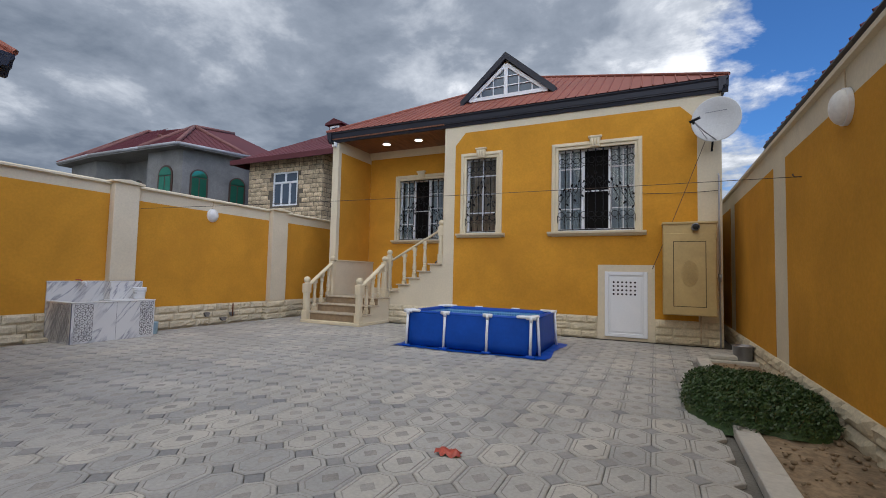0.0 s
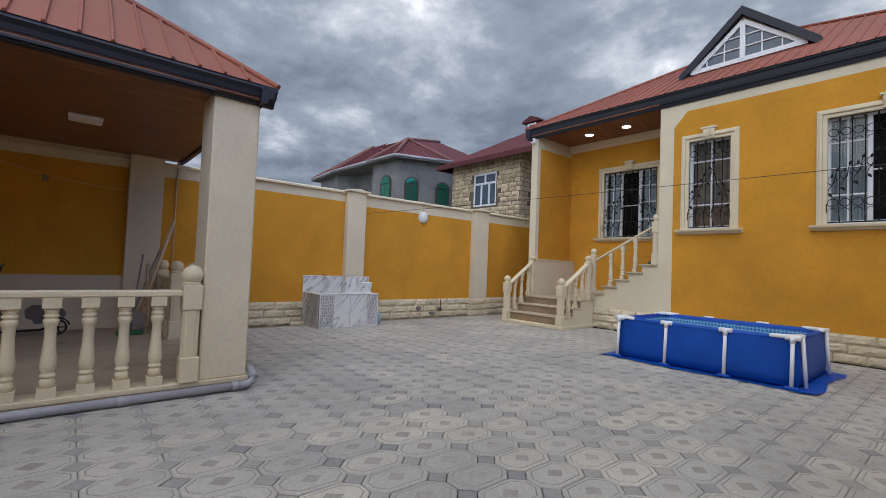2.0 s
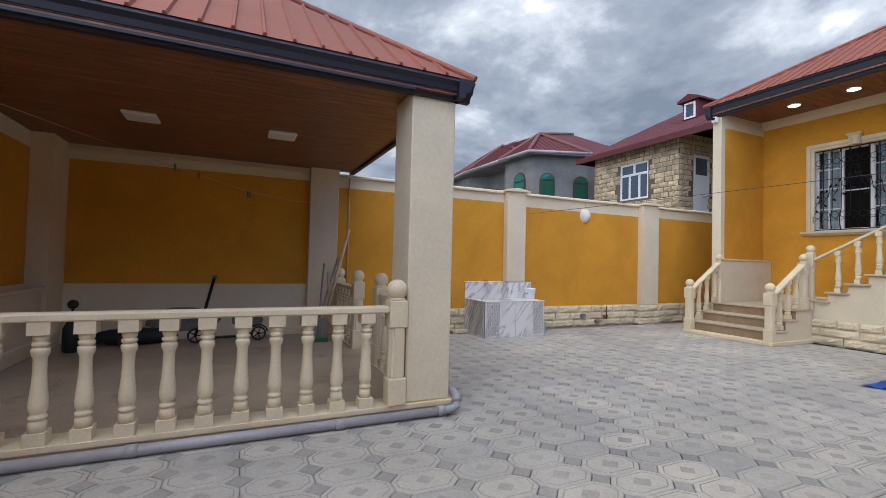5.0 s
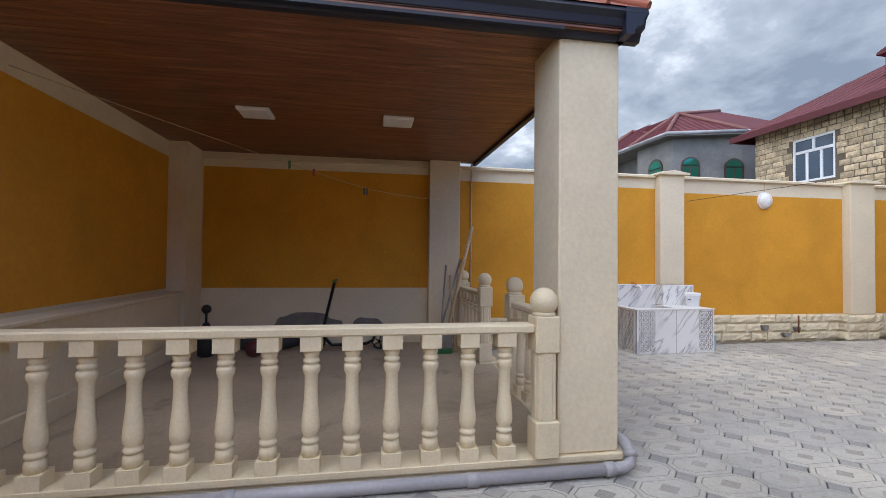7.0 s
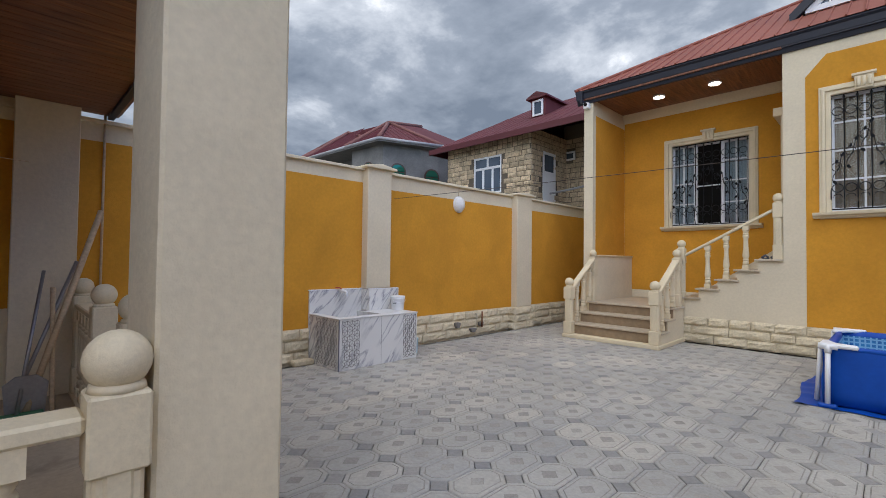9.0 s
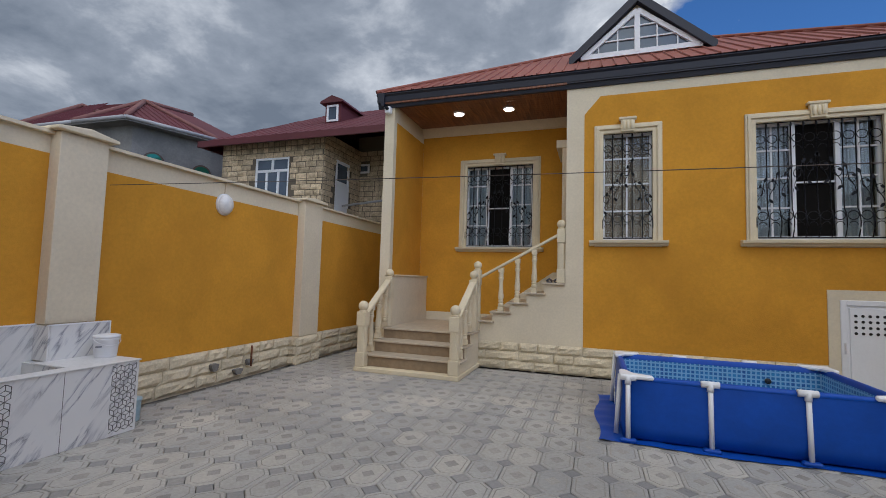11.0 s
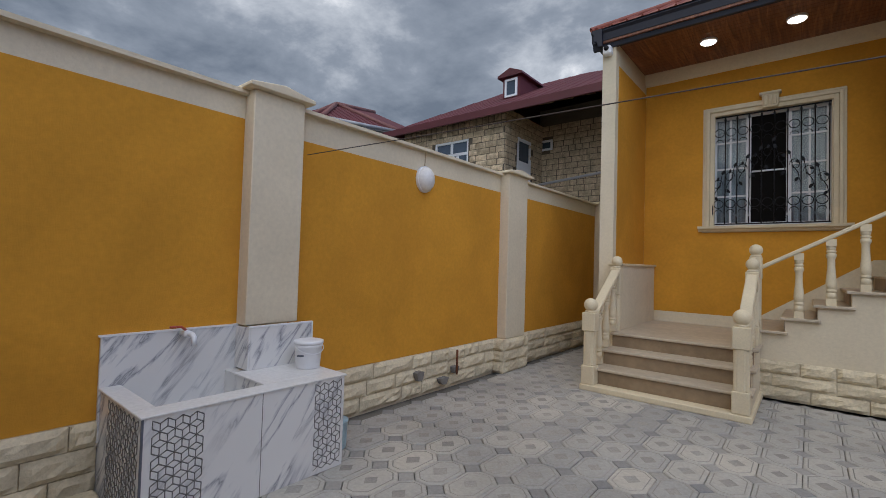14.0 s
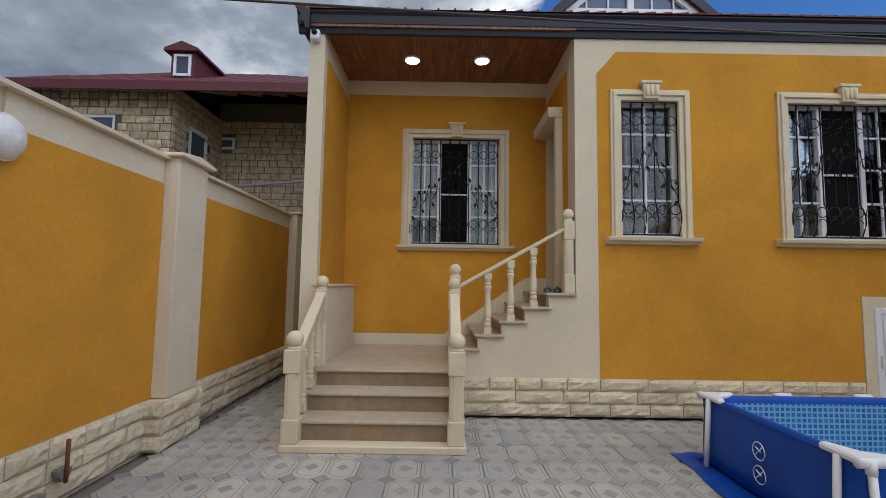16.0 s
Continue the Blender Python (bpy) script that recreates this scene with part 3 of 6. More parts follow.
m = Mesh()
gutter_run(m, (RX0, RY0 + 0.02), (RX1, RY0 + 0.02), (0, -1), RZ, 0.25)
gutter_run(m, (RX0 + 0.02, RY0), (RX0 + 0.02, RY1), (-1, 0), RZ, 0.25)
gutter_run(m, (RX1 - 0.02, RY0), (RX1 - 0.02, RY1), (1, 0), RZ, 0.25)
part(house, "gutter", m, GUTTER, "near-black metal eaves gutter")

# dormer
DX0, DX1, DY, DZ0, DZ1, DC = -5.01, -2.74, 11.47, 5.48, 6.50, -3.91
slope = (APEX_A[2] - RZ) / (APEX_A[1] - RY0)
back_y = RY0 + (DZ1 - RZ) / slope
m = Mesh()
m.add([(DX0, DY, DZ0), (DC, DY, DZ1), (DC, back_y, DZ1), (DX0, RY0 + (DZ0 - RZ) / slope, DZ0)], [(0, 1, 2, 3)])
m.add([(DX1, DY, DZ0), (DC, DY, DZ1), (DC, back_y, DZ1), (DX1, RY0 + (DZ0 - RZ) / slope, DZ0)], [(0, 1, 2, 3)])
part(house, "dormer_roof", m, ROOF)
m = Mesh()
def barge(m, p, q, w, y0, y1):
    (x0, z0), (x1, z1) = p, q
    m.prism([(x0, z0), (x1, z1), (x1, z1 + w), (x0, z0 + w)], "y", y0, y1)
barge(m, (DX0 - 0.05, DZ0 - 0.16), (DC, DZ1 - 0.12), 0.17, DY - 0.08, DY + 0.05)
barge(m, (DX1 + 0.05, DZ0 - 0.16), (DC, DZ1 - 0.12), 0.17, DY - 0.08, DY + 0.05)
part(house, "barge_board", m, GUTTER, "near-black dormer barge boards")
# gable window: triangular white frame with glazing bars
IX0, IX1, IZ0, IZ1 = DX0 + 0.20, DX1 - 0.20, DZ0 + 0.02, DZ1 - 0.24
m = Mesh()
def bar(m, p, q, w, y0, y1):
    d = Vector((q[0] - p[0], q[1] - p[1])).normalized() * (w / 2)
    n = Vector((-d.y, d.x))
    P, Q = Vector(p), Vector(q)
    m.prism([tuple(P + n), tuple(Q + n), tuple(Q - n), tuple(P - n)], "y", y0, y1)
bar(m, (IX0 - 0.05, IZ0), (IX1 + 0.05, IZ0), 0.09, DY - 0.01, DY + 0.06)
bar(m, (IX0, IZ0), (DC, IZ1), 0.08, DY - 0.012, DY + 0.058)
bar(m, (IX1, IZ0), (DC, IZ1), 0.08, DY - 0.014, DY + 0.056)
bar(m, (DC, IZ0), (DC, IZ1), 0.09, DY - 0.016, DY + 0.05)
for side in (-1, 1):
    for k in (0.33, 0.66):
        x = DC + side * k * (IX1 - DC)
        bar(m, (x, IZ0), (x, IZ0 + (1 - k) * (IZ1 - IZ0)), 0.022, DY + 0.005, DY + 0.03)
    for k in (0.33, 0.63):
        z = IZ0 + k * (IZ1 - IZ0)
        bar(m, (DC, z), (DC + side * (1 - k) * (IX1 - DC), z), 0.022, DY + 0.004, DY + 0.029)
part(house, "gable_window_frame", m, PVC, "white plastic triangular window frame")
m = Mesh().prism([(IX0, IZ0), (IX1, IZ0), (DC, IZ1)], "y", DY + 0.035, DY + 0.045)
part(house, "gable_window_glass", m, GREYGLASS, "grey window glass")
m = Mesh().prism([(DX0 + 0.05, DZ0 - 0.16), (DX1 - 0.05, DZ0 - 0.16), (DC, DZ1 - 0.08)], "y", DY + 0.06, DY + 0.10)
part(house, "gable_wall", m, BEIGE)


# ---------------------------------------------------------------- windows with moulded surrounds and grilles
def leaf(m, x, y, z, ang, size):
    c, s = math.cos(ang), math.sin(ang)
    pts = [(0, 0), (0.35, 0.28), (0.8, 0.22), (1.1, 0), (0.8, -0.22), (0.35, -0.28)]
    v = [(x + size * (u * c - w * s), y - 0.004, z + size * (u * s + w * c)) for u, w in pts] + [(x + size * (u * c - w * s), y + 0.004, z + size * (u * s + w * c)) for u, w in pts]
    m.add(v, [(0, 1, 2, 3, 4, 5), (11, 10, 9, 8, 7, 6)] + [(i, (i + 1) % 6, 6 + (i + 1) % 6, 6 + i) for i in range(6)])


def window(number, hole, y, trim, top, sill, sashes, bars):
    x0, x1, z0, z1 = hole
    w = thing("window_%d" % number, ((x0 + x1) / 2, y, z0), "white plastic window with cream moulded surround and black wrought-iron grille", "window", "house windows")
    w["kind"] = "structure"
    m = Mesh()
    tx0, tx1 = trim
    for k, (inset, proud) in enumerate(((0.0, 0.035), (0.03, 0.055), (0.075, 0.03))):
        a0, a1, zt = tx0 + inset, tx1 - inset, top - inset
        m.box(a0, a0 + (0.045 if k < 2 else 0.06), y - proud, y + 0.02, z0 - 0.02, zt)
        m.box(a1 - (0.045 if k < 2 else 0.06), a1, y - proud, y + 0.02, z0 - 0.02, zt)
        m.box(a0, a1, y - proud - 0.001, y + 0.02, zt - (0.045 if k < 2 else 0.06), zt)
    part(w, "surround", m, CAST, bevel=0.006)
    c = (tx0 + tx1) / 2
    m = Mesh()
    m.prism([(c - 0.09, top - 0.13), (c + 0.09, top - 0.13), (c + 0.10, top + 0.055), (c - 0.10, top + 0.055)], "y", y - 0.085, y - 0.01)
    m.box(c - 0.125, c + 0.125, y - 0.10, y - 0.008, top + 0.055, top + 0.09)
    for i in (-1, 0, 1):
        m.lathe([(0.022, 0.0), (0.026, 0.06), (0.024, 0.13)], (c + i * 0.055, y - 0.085, top - 0.10), 8)
    part(w, "keystone", m, CAST, bevel=0.005)
    m = Mesh()
    m.prism([(y - 0.13, sill + 0.05), (y, sill + 0.06), (y, sill - 0.03), (y - 0.05, sill - 0.03), (y - 0.07, sill + 0.0), (y - 0.12, sill + 0.01)], "x", tx0 - 0.07, tx1 + 0.07)
    part(w, "sill", m, CAST, bevel=0.004)
    yf = y + 0.10
    m = Mesh()
    for a, b, c0, c1 in ((x0, x1, z0, z0 + 0.05), (x0, x1, z1 - 0.05, z1), (x0, x0 + 0.05, z0 + 0.05, z1 - 0.05), (x1 - 0.05, x1, z0 + 0.05, z1 - 0.05)):
        m.box(a, b, yf, yf + 0.06, c0, c1)
    for i, (a, b, kind) in enumerate(sashes):
        if i:
            m.box(a - 0.03, a + 0.03, yf - 0.005, yf + 0.055, z0 + 0.05, z1 - 0.05)
        if kind == "plain":
            continue
        zs = (0.52,) if kind == "net" else (0.24, 0.48, 0.73)
        for k in zs:
            z = z0 + (1 - k) * (z1 - z0)
            m.box(a + 0.03, b - 0.03, yf + 0.012, yf + 0.04, z - 0.012, z + 0.012)
        if kind == "grid":
            mid = (a + b) / 2
            m.box(mid - 0.012, mid + 0.012, yf + 0.014, yf + 0.042, z0 + 0.05, z1 - 0.05)
    part(w, "frame", m, PVC, bevel=0.004)
    for a, b, kind in sashes:
        pane = part(w, "pane", Mesh().box(a + 0.02, b - 0.02, yf + 0.044, yf + 0.050, z0 + 0.04, z1 - 0.04), NET if kind == "net" else GLASS, "dark insect screen" if kind == "net" else "")
        if kind != "net":
            pane.visible_shadow = False
        if kind != "net":
            m = Mesh()
            n = int((b - a) / 0.012)
            v, f = [], []
            for i in range(n + 1):
                x = a + (b - a) * i / n
                yy = yf + 0.20 + 0.022 * math.sin(i * 0.9 + number) + 0.012 * math.sin(i * 0.37)
                v += [(x, yy, z0 - 0.05), (x, yy + 0.01, z1 + 0.02)]
            f = [(2 * i, 2 * i + 2, 2 * i + 3, 2 * i + 1) for i in range(n)]
            m.add(v, f, True)
            # window 2 has an added tan sheet as painted reflection; the others have curtains
            part(w, "curtain", m, TAN if number == 2 else LINEN, "patchy tan sheet standing in for reflections in the glass" if number == 2 else "white hanging curtain", fix=False)
    # grille
    m = Mesh()
    yg = y + 0.03
    span = x1 - x0
    step = span / bars
    for i in range(bars + 1):
        x = x0 + 0.02 + (span - 0.04) * i / bars
        pts = [(x, yg, z1 - 0.02), (x, yg, z0 + 0.42)]
        for k in range(1, 9):
            u = k / 8
            pts.append((x, yg - 0.065 * math.sin(math.pi * min(u * 1.05, 1)) ** 0.8, z0 + 0.42 - 0.40 * u))
        m.tube(pts, 0.008, 5)
        leaf(m, x, yg - 0.012, z1 - 0.10, math.pi / 2, 0.055)
        if i < bars:
            xc, r = x + step * 0.48, step * 0.40
            for zc, yy in ((z1 - 0.26, yg), (z0 + 0.32, yg - 0.055)):
                m.tube([(xc + r * math.cos(k * math.pi / 7), yy, zc + r * math.sin(k * math.pi / 7)) for k in range(15)], 0.006, 4)
            m.tube([(xc + r * 0.8 * math.cos(k), yy, z0 + 0.19 + r * 0.8 * math.sin(k)) for k in [math.pi * j / 6 for j in range(7)]], 0.005, 4)
            m.tube([(xc + r * 0.8 * math.cos(k), yg, z1 - 0.41 + r * 0.8 * math.sin(k)) for k in [math.pi * j / 6 for j in range(7)]], 0.005, 4)
    for z, yy in ((z1 - 0.025, yg), (z0 + 0.025, yg - 0.005)):
        m.box(x0, x1, yy - 0.006, yy + 0.006, z - 0.010, z + 0.010)
    # scrolls that climb to the middle, with leaves
    half = max(bars // 2, 1)
    for i in range(bars):
        k = abs(i + 0.5 - bars / 2) / half
        zc = z0 + 0.62 + (1 - k) * 0.42
        xc, r = x0 + step * (i + 0.5), step * 0.42
        turn = 1 if i < bars / 2 else -1
        m.tube([(xc + turn * r * (1 - a / 14) * math.cos(a), yg - 0.012, zc + 1.3 * r * (1 - a / 14) * math.sin(a)) for a in [0.5 * j for j in range(15)]], 0.0055, 4)
        m.tube([(xc - turn * r * 0.9, yg - 0.012, zc - 0.25), (xc - turn * r * 0.5, yg - 0.02, zc - 0.12), (xc + turn * r * 0.5, yg - 0.012, zc), (xc + turn * r * 0.9, yg - 0.012, zc + 0.16)], 0.0055, 4)
        leaf(m, xc + turn * r * 0.8, yg - 0.016, zc + 0.14, math.pi / 2 - turn * 0.5, 0.075)
        leaf(m, xc - turn * r * 0.6, yg - 0.016, zc - 0.18, -math.pi / 2 + turn * 0.6, 0.07)
        leaf(m, xc, yg - 0.016, zc + 0.05, 0.4 + turn, 0.06)
    part(w, "grille", m, IRON, "black wrought-iron grille with scrolls and leaves", fix=False)
    return w


window(1, W1, PORCH_BACK, (-7.215, -5.60), 3.865, 2.02, [(-7.12, -6.67, "grid"), (-6.67, -6.20, "net"), (-6.20, -5.75, "grid")], 9)
window(2, W2, FRONT, (-4.61, -3.645), 3.875, 2.02, [(-4.50, -3.76, "grid")], 5)
window(3, W3, FRONT, (-2.585, -0.885), 3.875, 2.02, [(-2.48, -1.98, "grid"), (-1.98, -1.47, "net"), (-1.47, -0.99, "grid")], 10)

# cellar door
m = Mesh()
m.box(-1.68, -1.55, FRONT - 0.02, FRONT + 0.02, 0, 1.42).box(-0.80, -0.68, FRONT - 0.02, FRONT + 0.02, 0, 1.42).box(-1.55, -0.80, FRONT - 0.02, FRONT + 0.02, 1.29, 1.42)
structure("trim_cellar_surround", m, BEIGE, "flat cream surround of the cellar hatch")
door = thing("door_cellar", (-1.17, FRONT, 0.06), "small white plastic cellar door with vent holes", "door")
m = Mesh()
x0, x1, z0, z1 = CELLAR
m.box(x0, x0 + 0.07, FRONT - 0.035, FRONT + 0.05, z0, z1).box(x1 - 0.07, x1, FRONT - 0.035, FRONT + 0.05, z0, z1)
m.box(x0 + 0.07, x1 - 0.07, FRONT - 0.035, FRONT + 0.05, z0, z0 + 0.07).box(x0 + 0.07, x1 - 0.07, FRONT - 0.035, FRONT + 0.05, z1 - 0.07, z1)
part(door, "frame", m, PVC, bevel=0.006)
m = Mesh().box(x0 + 0.10, x1 - 0.10, FRONT - 0.03, FRONT + 0.03, z0 + 0.10, z1 - 0.10).box(x0 + 0.07, x1 - 0.07, FRONT - 0.012, FRONT + 0.02, z0 + 0.07, z1 - 0.07)
part(door, "leaf", m, PVC, bevel=0.004)
# flat near-black discs; the shade inside the holes is in their colour
hole = Mesh().prism([(0.019 * math.cos(a), 0.019 * math.sin(a)) for a in [j * math.pi / 4 for j in range(8)]], "y", -0.034, -0.028).data("vent_hole", DARK)
for i in range(6):
    for k in range(4):
        ob = new("vent_hole", hole)
        ob.parent = door
        ob.matrix_parent_inverse = door.matrix_basis.inverted()
        ob.location = (x0 + 0.16 + i * 0.075, FRONT, z1 - 0.20 - k * 0.075)
part(door, "handle", Mesh().box(x0 + 0.03, x0 + 0.05, FRONT - 0.07, FRONT - 0.035, 0.60, 0.74), PVC, bevel=0.005)

# ---------------------------------------------------------------- porch stairs
STEP_Y = [(9.38, 0.245), (9.68, 0.42), (9.98, 0.59)]
stairs = thing("porch_stairs", (-7.2, 9.9, 0), "cream stone entrance stairs with brown risers and two flights", "stairs")
m = Mesh()
m.box(-8.02, -6.37, 9.26, 10.5, 0.0, 0.065)
part(stairs, "base_slab", m, CAST, bevel=0.008)
m, cheek = Mesh(), Mesh()
prev = 0.065
for i, (y, z) in enumerate(STEP_Y):
    m.box(-7.90, -6.42, y + 0.03, 10.46, prev, z - 0.03)
    cheek.box(-6.42, -6.40, y + 0.032, 10.46, prev, z - 0.03)
    prev = z - 0.03
part(stairs, "riser", m, RISER, "brown stone risers")
part(stairs, "cheek", cheek, BEIGE)
m = Mesh()
for i, (y, z) in enumerate(STEP_Y):
    m.box(-7.92, -6.375, y, y + 0.34 if i < 2 else 10.47, z - 0.03, z)
m.box(-7.92, -6.52, 10.47, PORCH_BACK - 0.006, STEP_Y[2][1] - 0.03, STEP_Y[2][1])
part(stairs, "tread", m, TRAVERTINE, "pale stone treads and landing", bevel=0.006)
m = Mesh()
m.box(-7.90, -6.5, 10.38, PORCH_BACK - 0.006, 0.0, 0.55)
m.box(PORCH_W, -7.91, 10.32, PORCH_BACK - 0.006, 0.0, 1.44).box(-8.05, -7.91, 9.5, 10.42, 0.0, 0.235).box(-8.05, -7.91, 9.78, 10.42, 0.0, 0.41)
part(stairs, "core", m, BEIGE)
m = Mesh().box(PORCH_W, -7.88, 10.31, PORCH_BACK - 0.006, 1.44, 1.47)
part(stairs, "parapet_coping", m, CAST, bevel=0.005)
SIDE = [(-6.48, 0.755), (-6.20, 0.915), (-5.92, 1.075), (-5.65, 1.24), (-5.37, 1.405)]
m, m2, m3 = Mesh(), Mesh(), Mesh()
for i, (x, z) in enumerate(SIDE):
    x_next = SIDE[i + 1][0] if i < 4 else PORCH_E
    m.box(x + 0.02, x_next + 0.02 if i < 4 else PORCH_E, FRONT, PORCH_BACK - 0.006, 0.0, z - 0.03)
    m2.box(x - 0.02, (x_next + 0.05) if i < 4 else PORCH_E - 0.002, FRONT - 0.05, PORCH_BACK - 0.008, z - 0.03, z)
    m3.box(x + 0.012, x + 0.02, FRONT + 0.16, PORCH_BACK - 0.2, z - 0.165, z - 0.03)
part(stairs, "stringer", m, BEIGE)
part(stairs, "tread", m2, TRAVERTINE, "pale stone treads", bevel=0.005)
part(stairs, "riser", m3, RISER)
# sloped skirting on the back wall
part(stairs, "skirting", Mesh().prism([(-6.55, 0.59), (-6.55, 0.76), (-5.35, 1.60), (PORCH_E, 1.60), (PORCH_E, 1.2), (-5.6, 0.59)], "y", PORCH_BACK - 0.02, PORCH_BACK - 0.006), BEIGE)


# ---------------------------------------------------------------- balustrades
def newel(owner, x, y, z0, z1, ball_z, w=0.15, r=0.078):
    h = w / 2
    k = 0.78 * h
    m = Mesh()
    m.box(x - h, x + h, y - h, y + h, z0, z0 + 0.26 * (z1 - z0))
    m.box(x - k, x + k, y - k, y + k, z0 + 0.26 * (z1 - z0), z0 + 0.74 * (z1 - z0))
    m.box(x - h, x + h, y - h, y + h, z0 + 0.74 * (z1 - z0), z1)
    for sx, sy in ((1, 0), (-1, 0), (0, 1), (0, -1)):
        m.box(x + sx * k - (0.035 if sy else 0.008), x + sx * k + (0.035 if sy else 0.008), y + sy * k - (0.035 if sx else 0.008), y + sy * k + (0.035 if sx else 0.008), z0 + 0.20 * (z1 - z0), z0 + 0.80 * (z1 - z0))
    part(owner, "post", m, CAST, bevel=0.012)
    m = Mesh()
    m.lathe([(r * 0.85, 0.0), (r * 0.8, 0.018), (r * 0.45, 0.03), (r * 0.42, 0.04)], (x, y, z1), 16)
    m.ball((x, y, ball_z), r, 18)
    part(owner, "ball_finial", m, CAST)


PROFILE = [(0.047, 0.0), (0.048, 0.045), (0.046, 0.068), (0.038, 0.076), (0.037, 0.084), (0.047, 0.092), (0.049, 0.103), (0.046, 0.116), (0.037, 0.124), (0.038, 0.132), (0.048, 0.155), (0.051, 0.19), (0.048, 0.25), (0.040, 0.34),
           (0.036, 0.43), (0.036, 0.53), (0.042, 0.545), (0.048, 0.565), (0.049, 0.590), (0.045, 0.600), (0.037, 0.605), (0.037, 0.612), (0.046, 0.620), (0.047, 0.632), (0.044, 0.642), (0.036, 0.647), (0.038, 0.655), (0.044, 0.668), (0.045, 0.70)]


def baluster_mesh(height, w=0.095, slim=1.0):
    """A turned baluster between square blocks, standing on the origin."""
    block = 0.105 * height
    turned = height - 2 * block
    m = Mesh()
    m.box(-w / 2, w / 2, -w / 2, w / 2, 0, block)
    m.box(-w / 2, w / 2, -w / 2, w / 2, height - block, height)
    m.lathe([(r * slim, block + z / 0.70 * turned) for r, z in PROFILE], (0, 0, 0), 12)
    return m


def place(owner, data, name, x, y, z):
    ob = new(name, data)
    ob.parent = owner
    ob.matrix_parent_inverse = world_of(owner).inverted()
    ob.location = (x, y, z)
    return ob


def sloped_rail(owner, p, q, w=0.11, h=0.055):
    p, q = Vector(p), Vector(q)
    d = (q - p)
    side = Vector((-d.y, d.x, 0)).normalized() * (w / 2)
    upv = Vector((0, 0, h))
    v = [p - side, p + side, p + side + upv, p - side + upv, q - side, q + side, q + side + upv, q - side + upv]
    part(owner, "handrail", Mesh().add(v, [(0, 1, 2, 3), (7, 6, 5, 4), (0, 4, 5, 1), (1, 5, 6, 2), (2, 6, 7, 3), (3, 7, 4, 0)]), CAST, bevel=0.01)


slim = baluster_mesh(0.60, 0.085, 0.92).data("baluster", CAST)
for side, x, yt in (("a", -7.935, 10.24), ("b", -6.465, 10.33)):
    r = thing("stair_balustrade", (x, 9.43, 0.065), "cream cast-stone stair railing with turned balusters and ball finials", "railing", "stair railings")
    newel(r, x, 9.355, 0.065, 0.885, 0.97)
    newel(r, x, yt, 0.59 if side == "b" else 0.065, 1.41, 1.495, 0.13, 0.068)
    sloped_rail(r, (x, 9.40, 0.81), (x, yt - 0.04, 1.34))
    for y, z in ((9.62, 0.245), (9.86, 0.42), (10.10, 0.59)):
        if y < yt - 0.12:
            b = place(r, slim, "baluster", x, y, z + 0.01)
            b.scale = (1, 1, (0.81 + (y - 9.40) / (yt - 0.04 - 9.40) * 0.53 - z) / 0.60)
m = thing("stair_balustrade", (-5.8, 10.56, 0.6), "cream cast-stone stair railing with turned balusters and ball finials", "railing", "stair railings")
newel(m, -6.45, 10.52, 0.59, 1.585, 1.662, 0.12, 0.068)
newel(m, -5.10, 10.565, 1.405, 2.265, 2.345, 0.13, 0.072)
sloped_rail(m, (-6.40, 10.54, 1.44), (-5.12, 10.565, 2.16), 0.075, 0.05)
for i, (x, z) in enumerate(((-6.06, 0.915), (-5.79, 1.075), (-5.52, 1.24))):
    b = place(m, slim, "baluster", x, 10.565, z)
    b.scale = (1, 1, (1.44 + (x + 6.40) / 1.28 * 0.72 - z) / 0.60)

# ---------------------------------------------------------------- pavilion
m = Mesh()
m.grid_wall("x", PAV_S - 0.25, PAV_S, WEST, -5.2, 0, 2.75)
structure("wall_pavilion_south", m, BEIGE, "cream and ochre wall at the end of the pavilion")
m = Mesh()
m.box(-8.68, -5.22, PAV_S, PAV_S + 0.005, 0.90, 2.495)
structure("trim_ochre_panel_pavilion", m, YELLOW, "ochre painted wall panel")
m = Mesh()
m.box(-8.68, -5.6, PAV_S, PAV_S + 0.17, 0.1, 0.83)
m.box(-8.68, -5.6, PAV_S, PAV_S + 0.20, 0.1, 0.26)
m.box(-8.68, -5.6, PAV_S, PAV_S + 0.22, 0.83, 0.865)
structure("trim_pavilion_ledge", m, BEIGE, "cream dado ledge along the wall", bevel=0.006)
m = Mesh()
m.box(WEST, -8.685, PAV_S, -0.84, 0.1, PAV_Z)
m.box(WEST, WEST + 0.02, -0.84, 2.19, 2.495, PAV_Z)
m.box(WEST, WEST + 0.03, -0.84, 2.19, 0.10, 0.20)
structure("trim_pavilion_corner", m, BEIGE, "cream corner pilaster and wall band")
m = Mesh().box(WEST, -5.40, PAV_S, 2.75, -0.03, 0.10)
structure("floor_pavilion", m, SCREED, "dusty brown concrete pavilion floor")
m = Mesh()
m.prism([(-5.56, -0.03), (-5.56, 0.085), (-5.37, 0.085), (-5.37, 0.11), (-5.352, 0.11), (-5.352, 0.075), (-5.37, 0.06), (-5.37, -0.03)], "y", PAV_S, 2.90)
m.box(-5.58, -5.351, PAV_S, 2.905, 0.085, 0.115)
m.box(-9.06, -7.76, 2.60, 2.86, -0.03, 0.115).box(-6.88, -5.58, 2.60, 2.904, -0.03, 0.115)
structure("trim_pavilion_kerb", m, CAST, "cream cast-stone edging of the pavilion floor", bevel=0.004)
column = single("column", Mesh().box(-5.81, PAV_E, 2.48, 2.876, 0.115, PAV_Z + 0.02), STUCCO, "square cream stucco column holding the pavilion roof", "column", bevel=0.012)
m = Mesh()
x = WEST
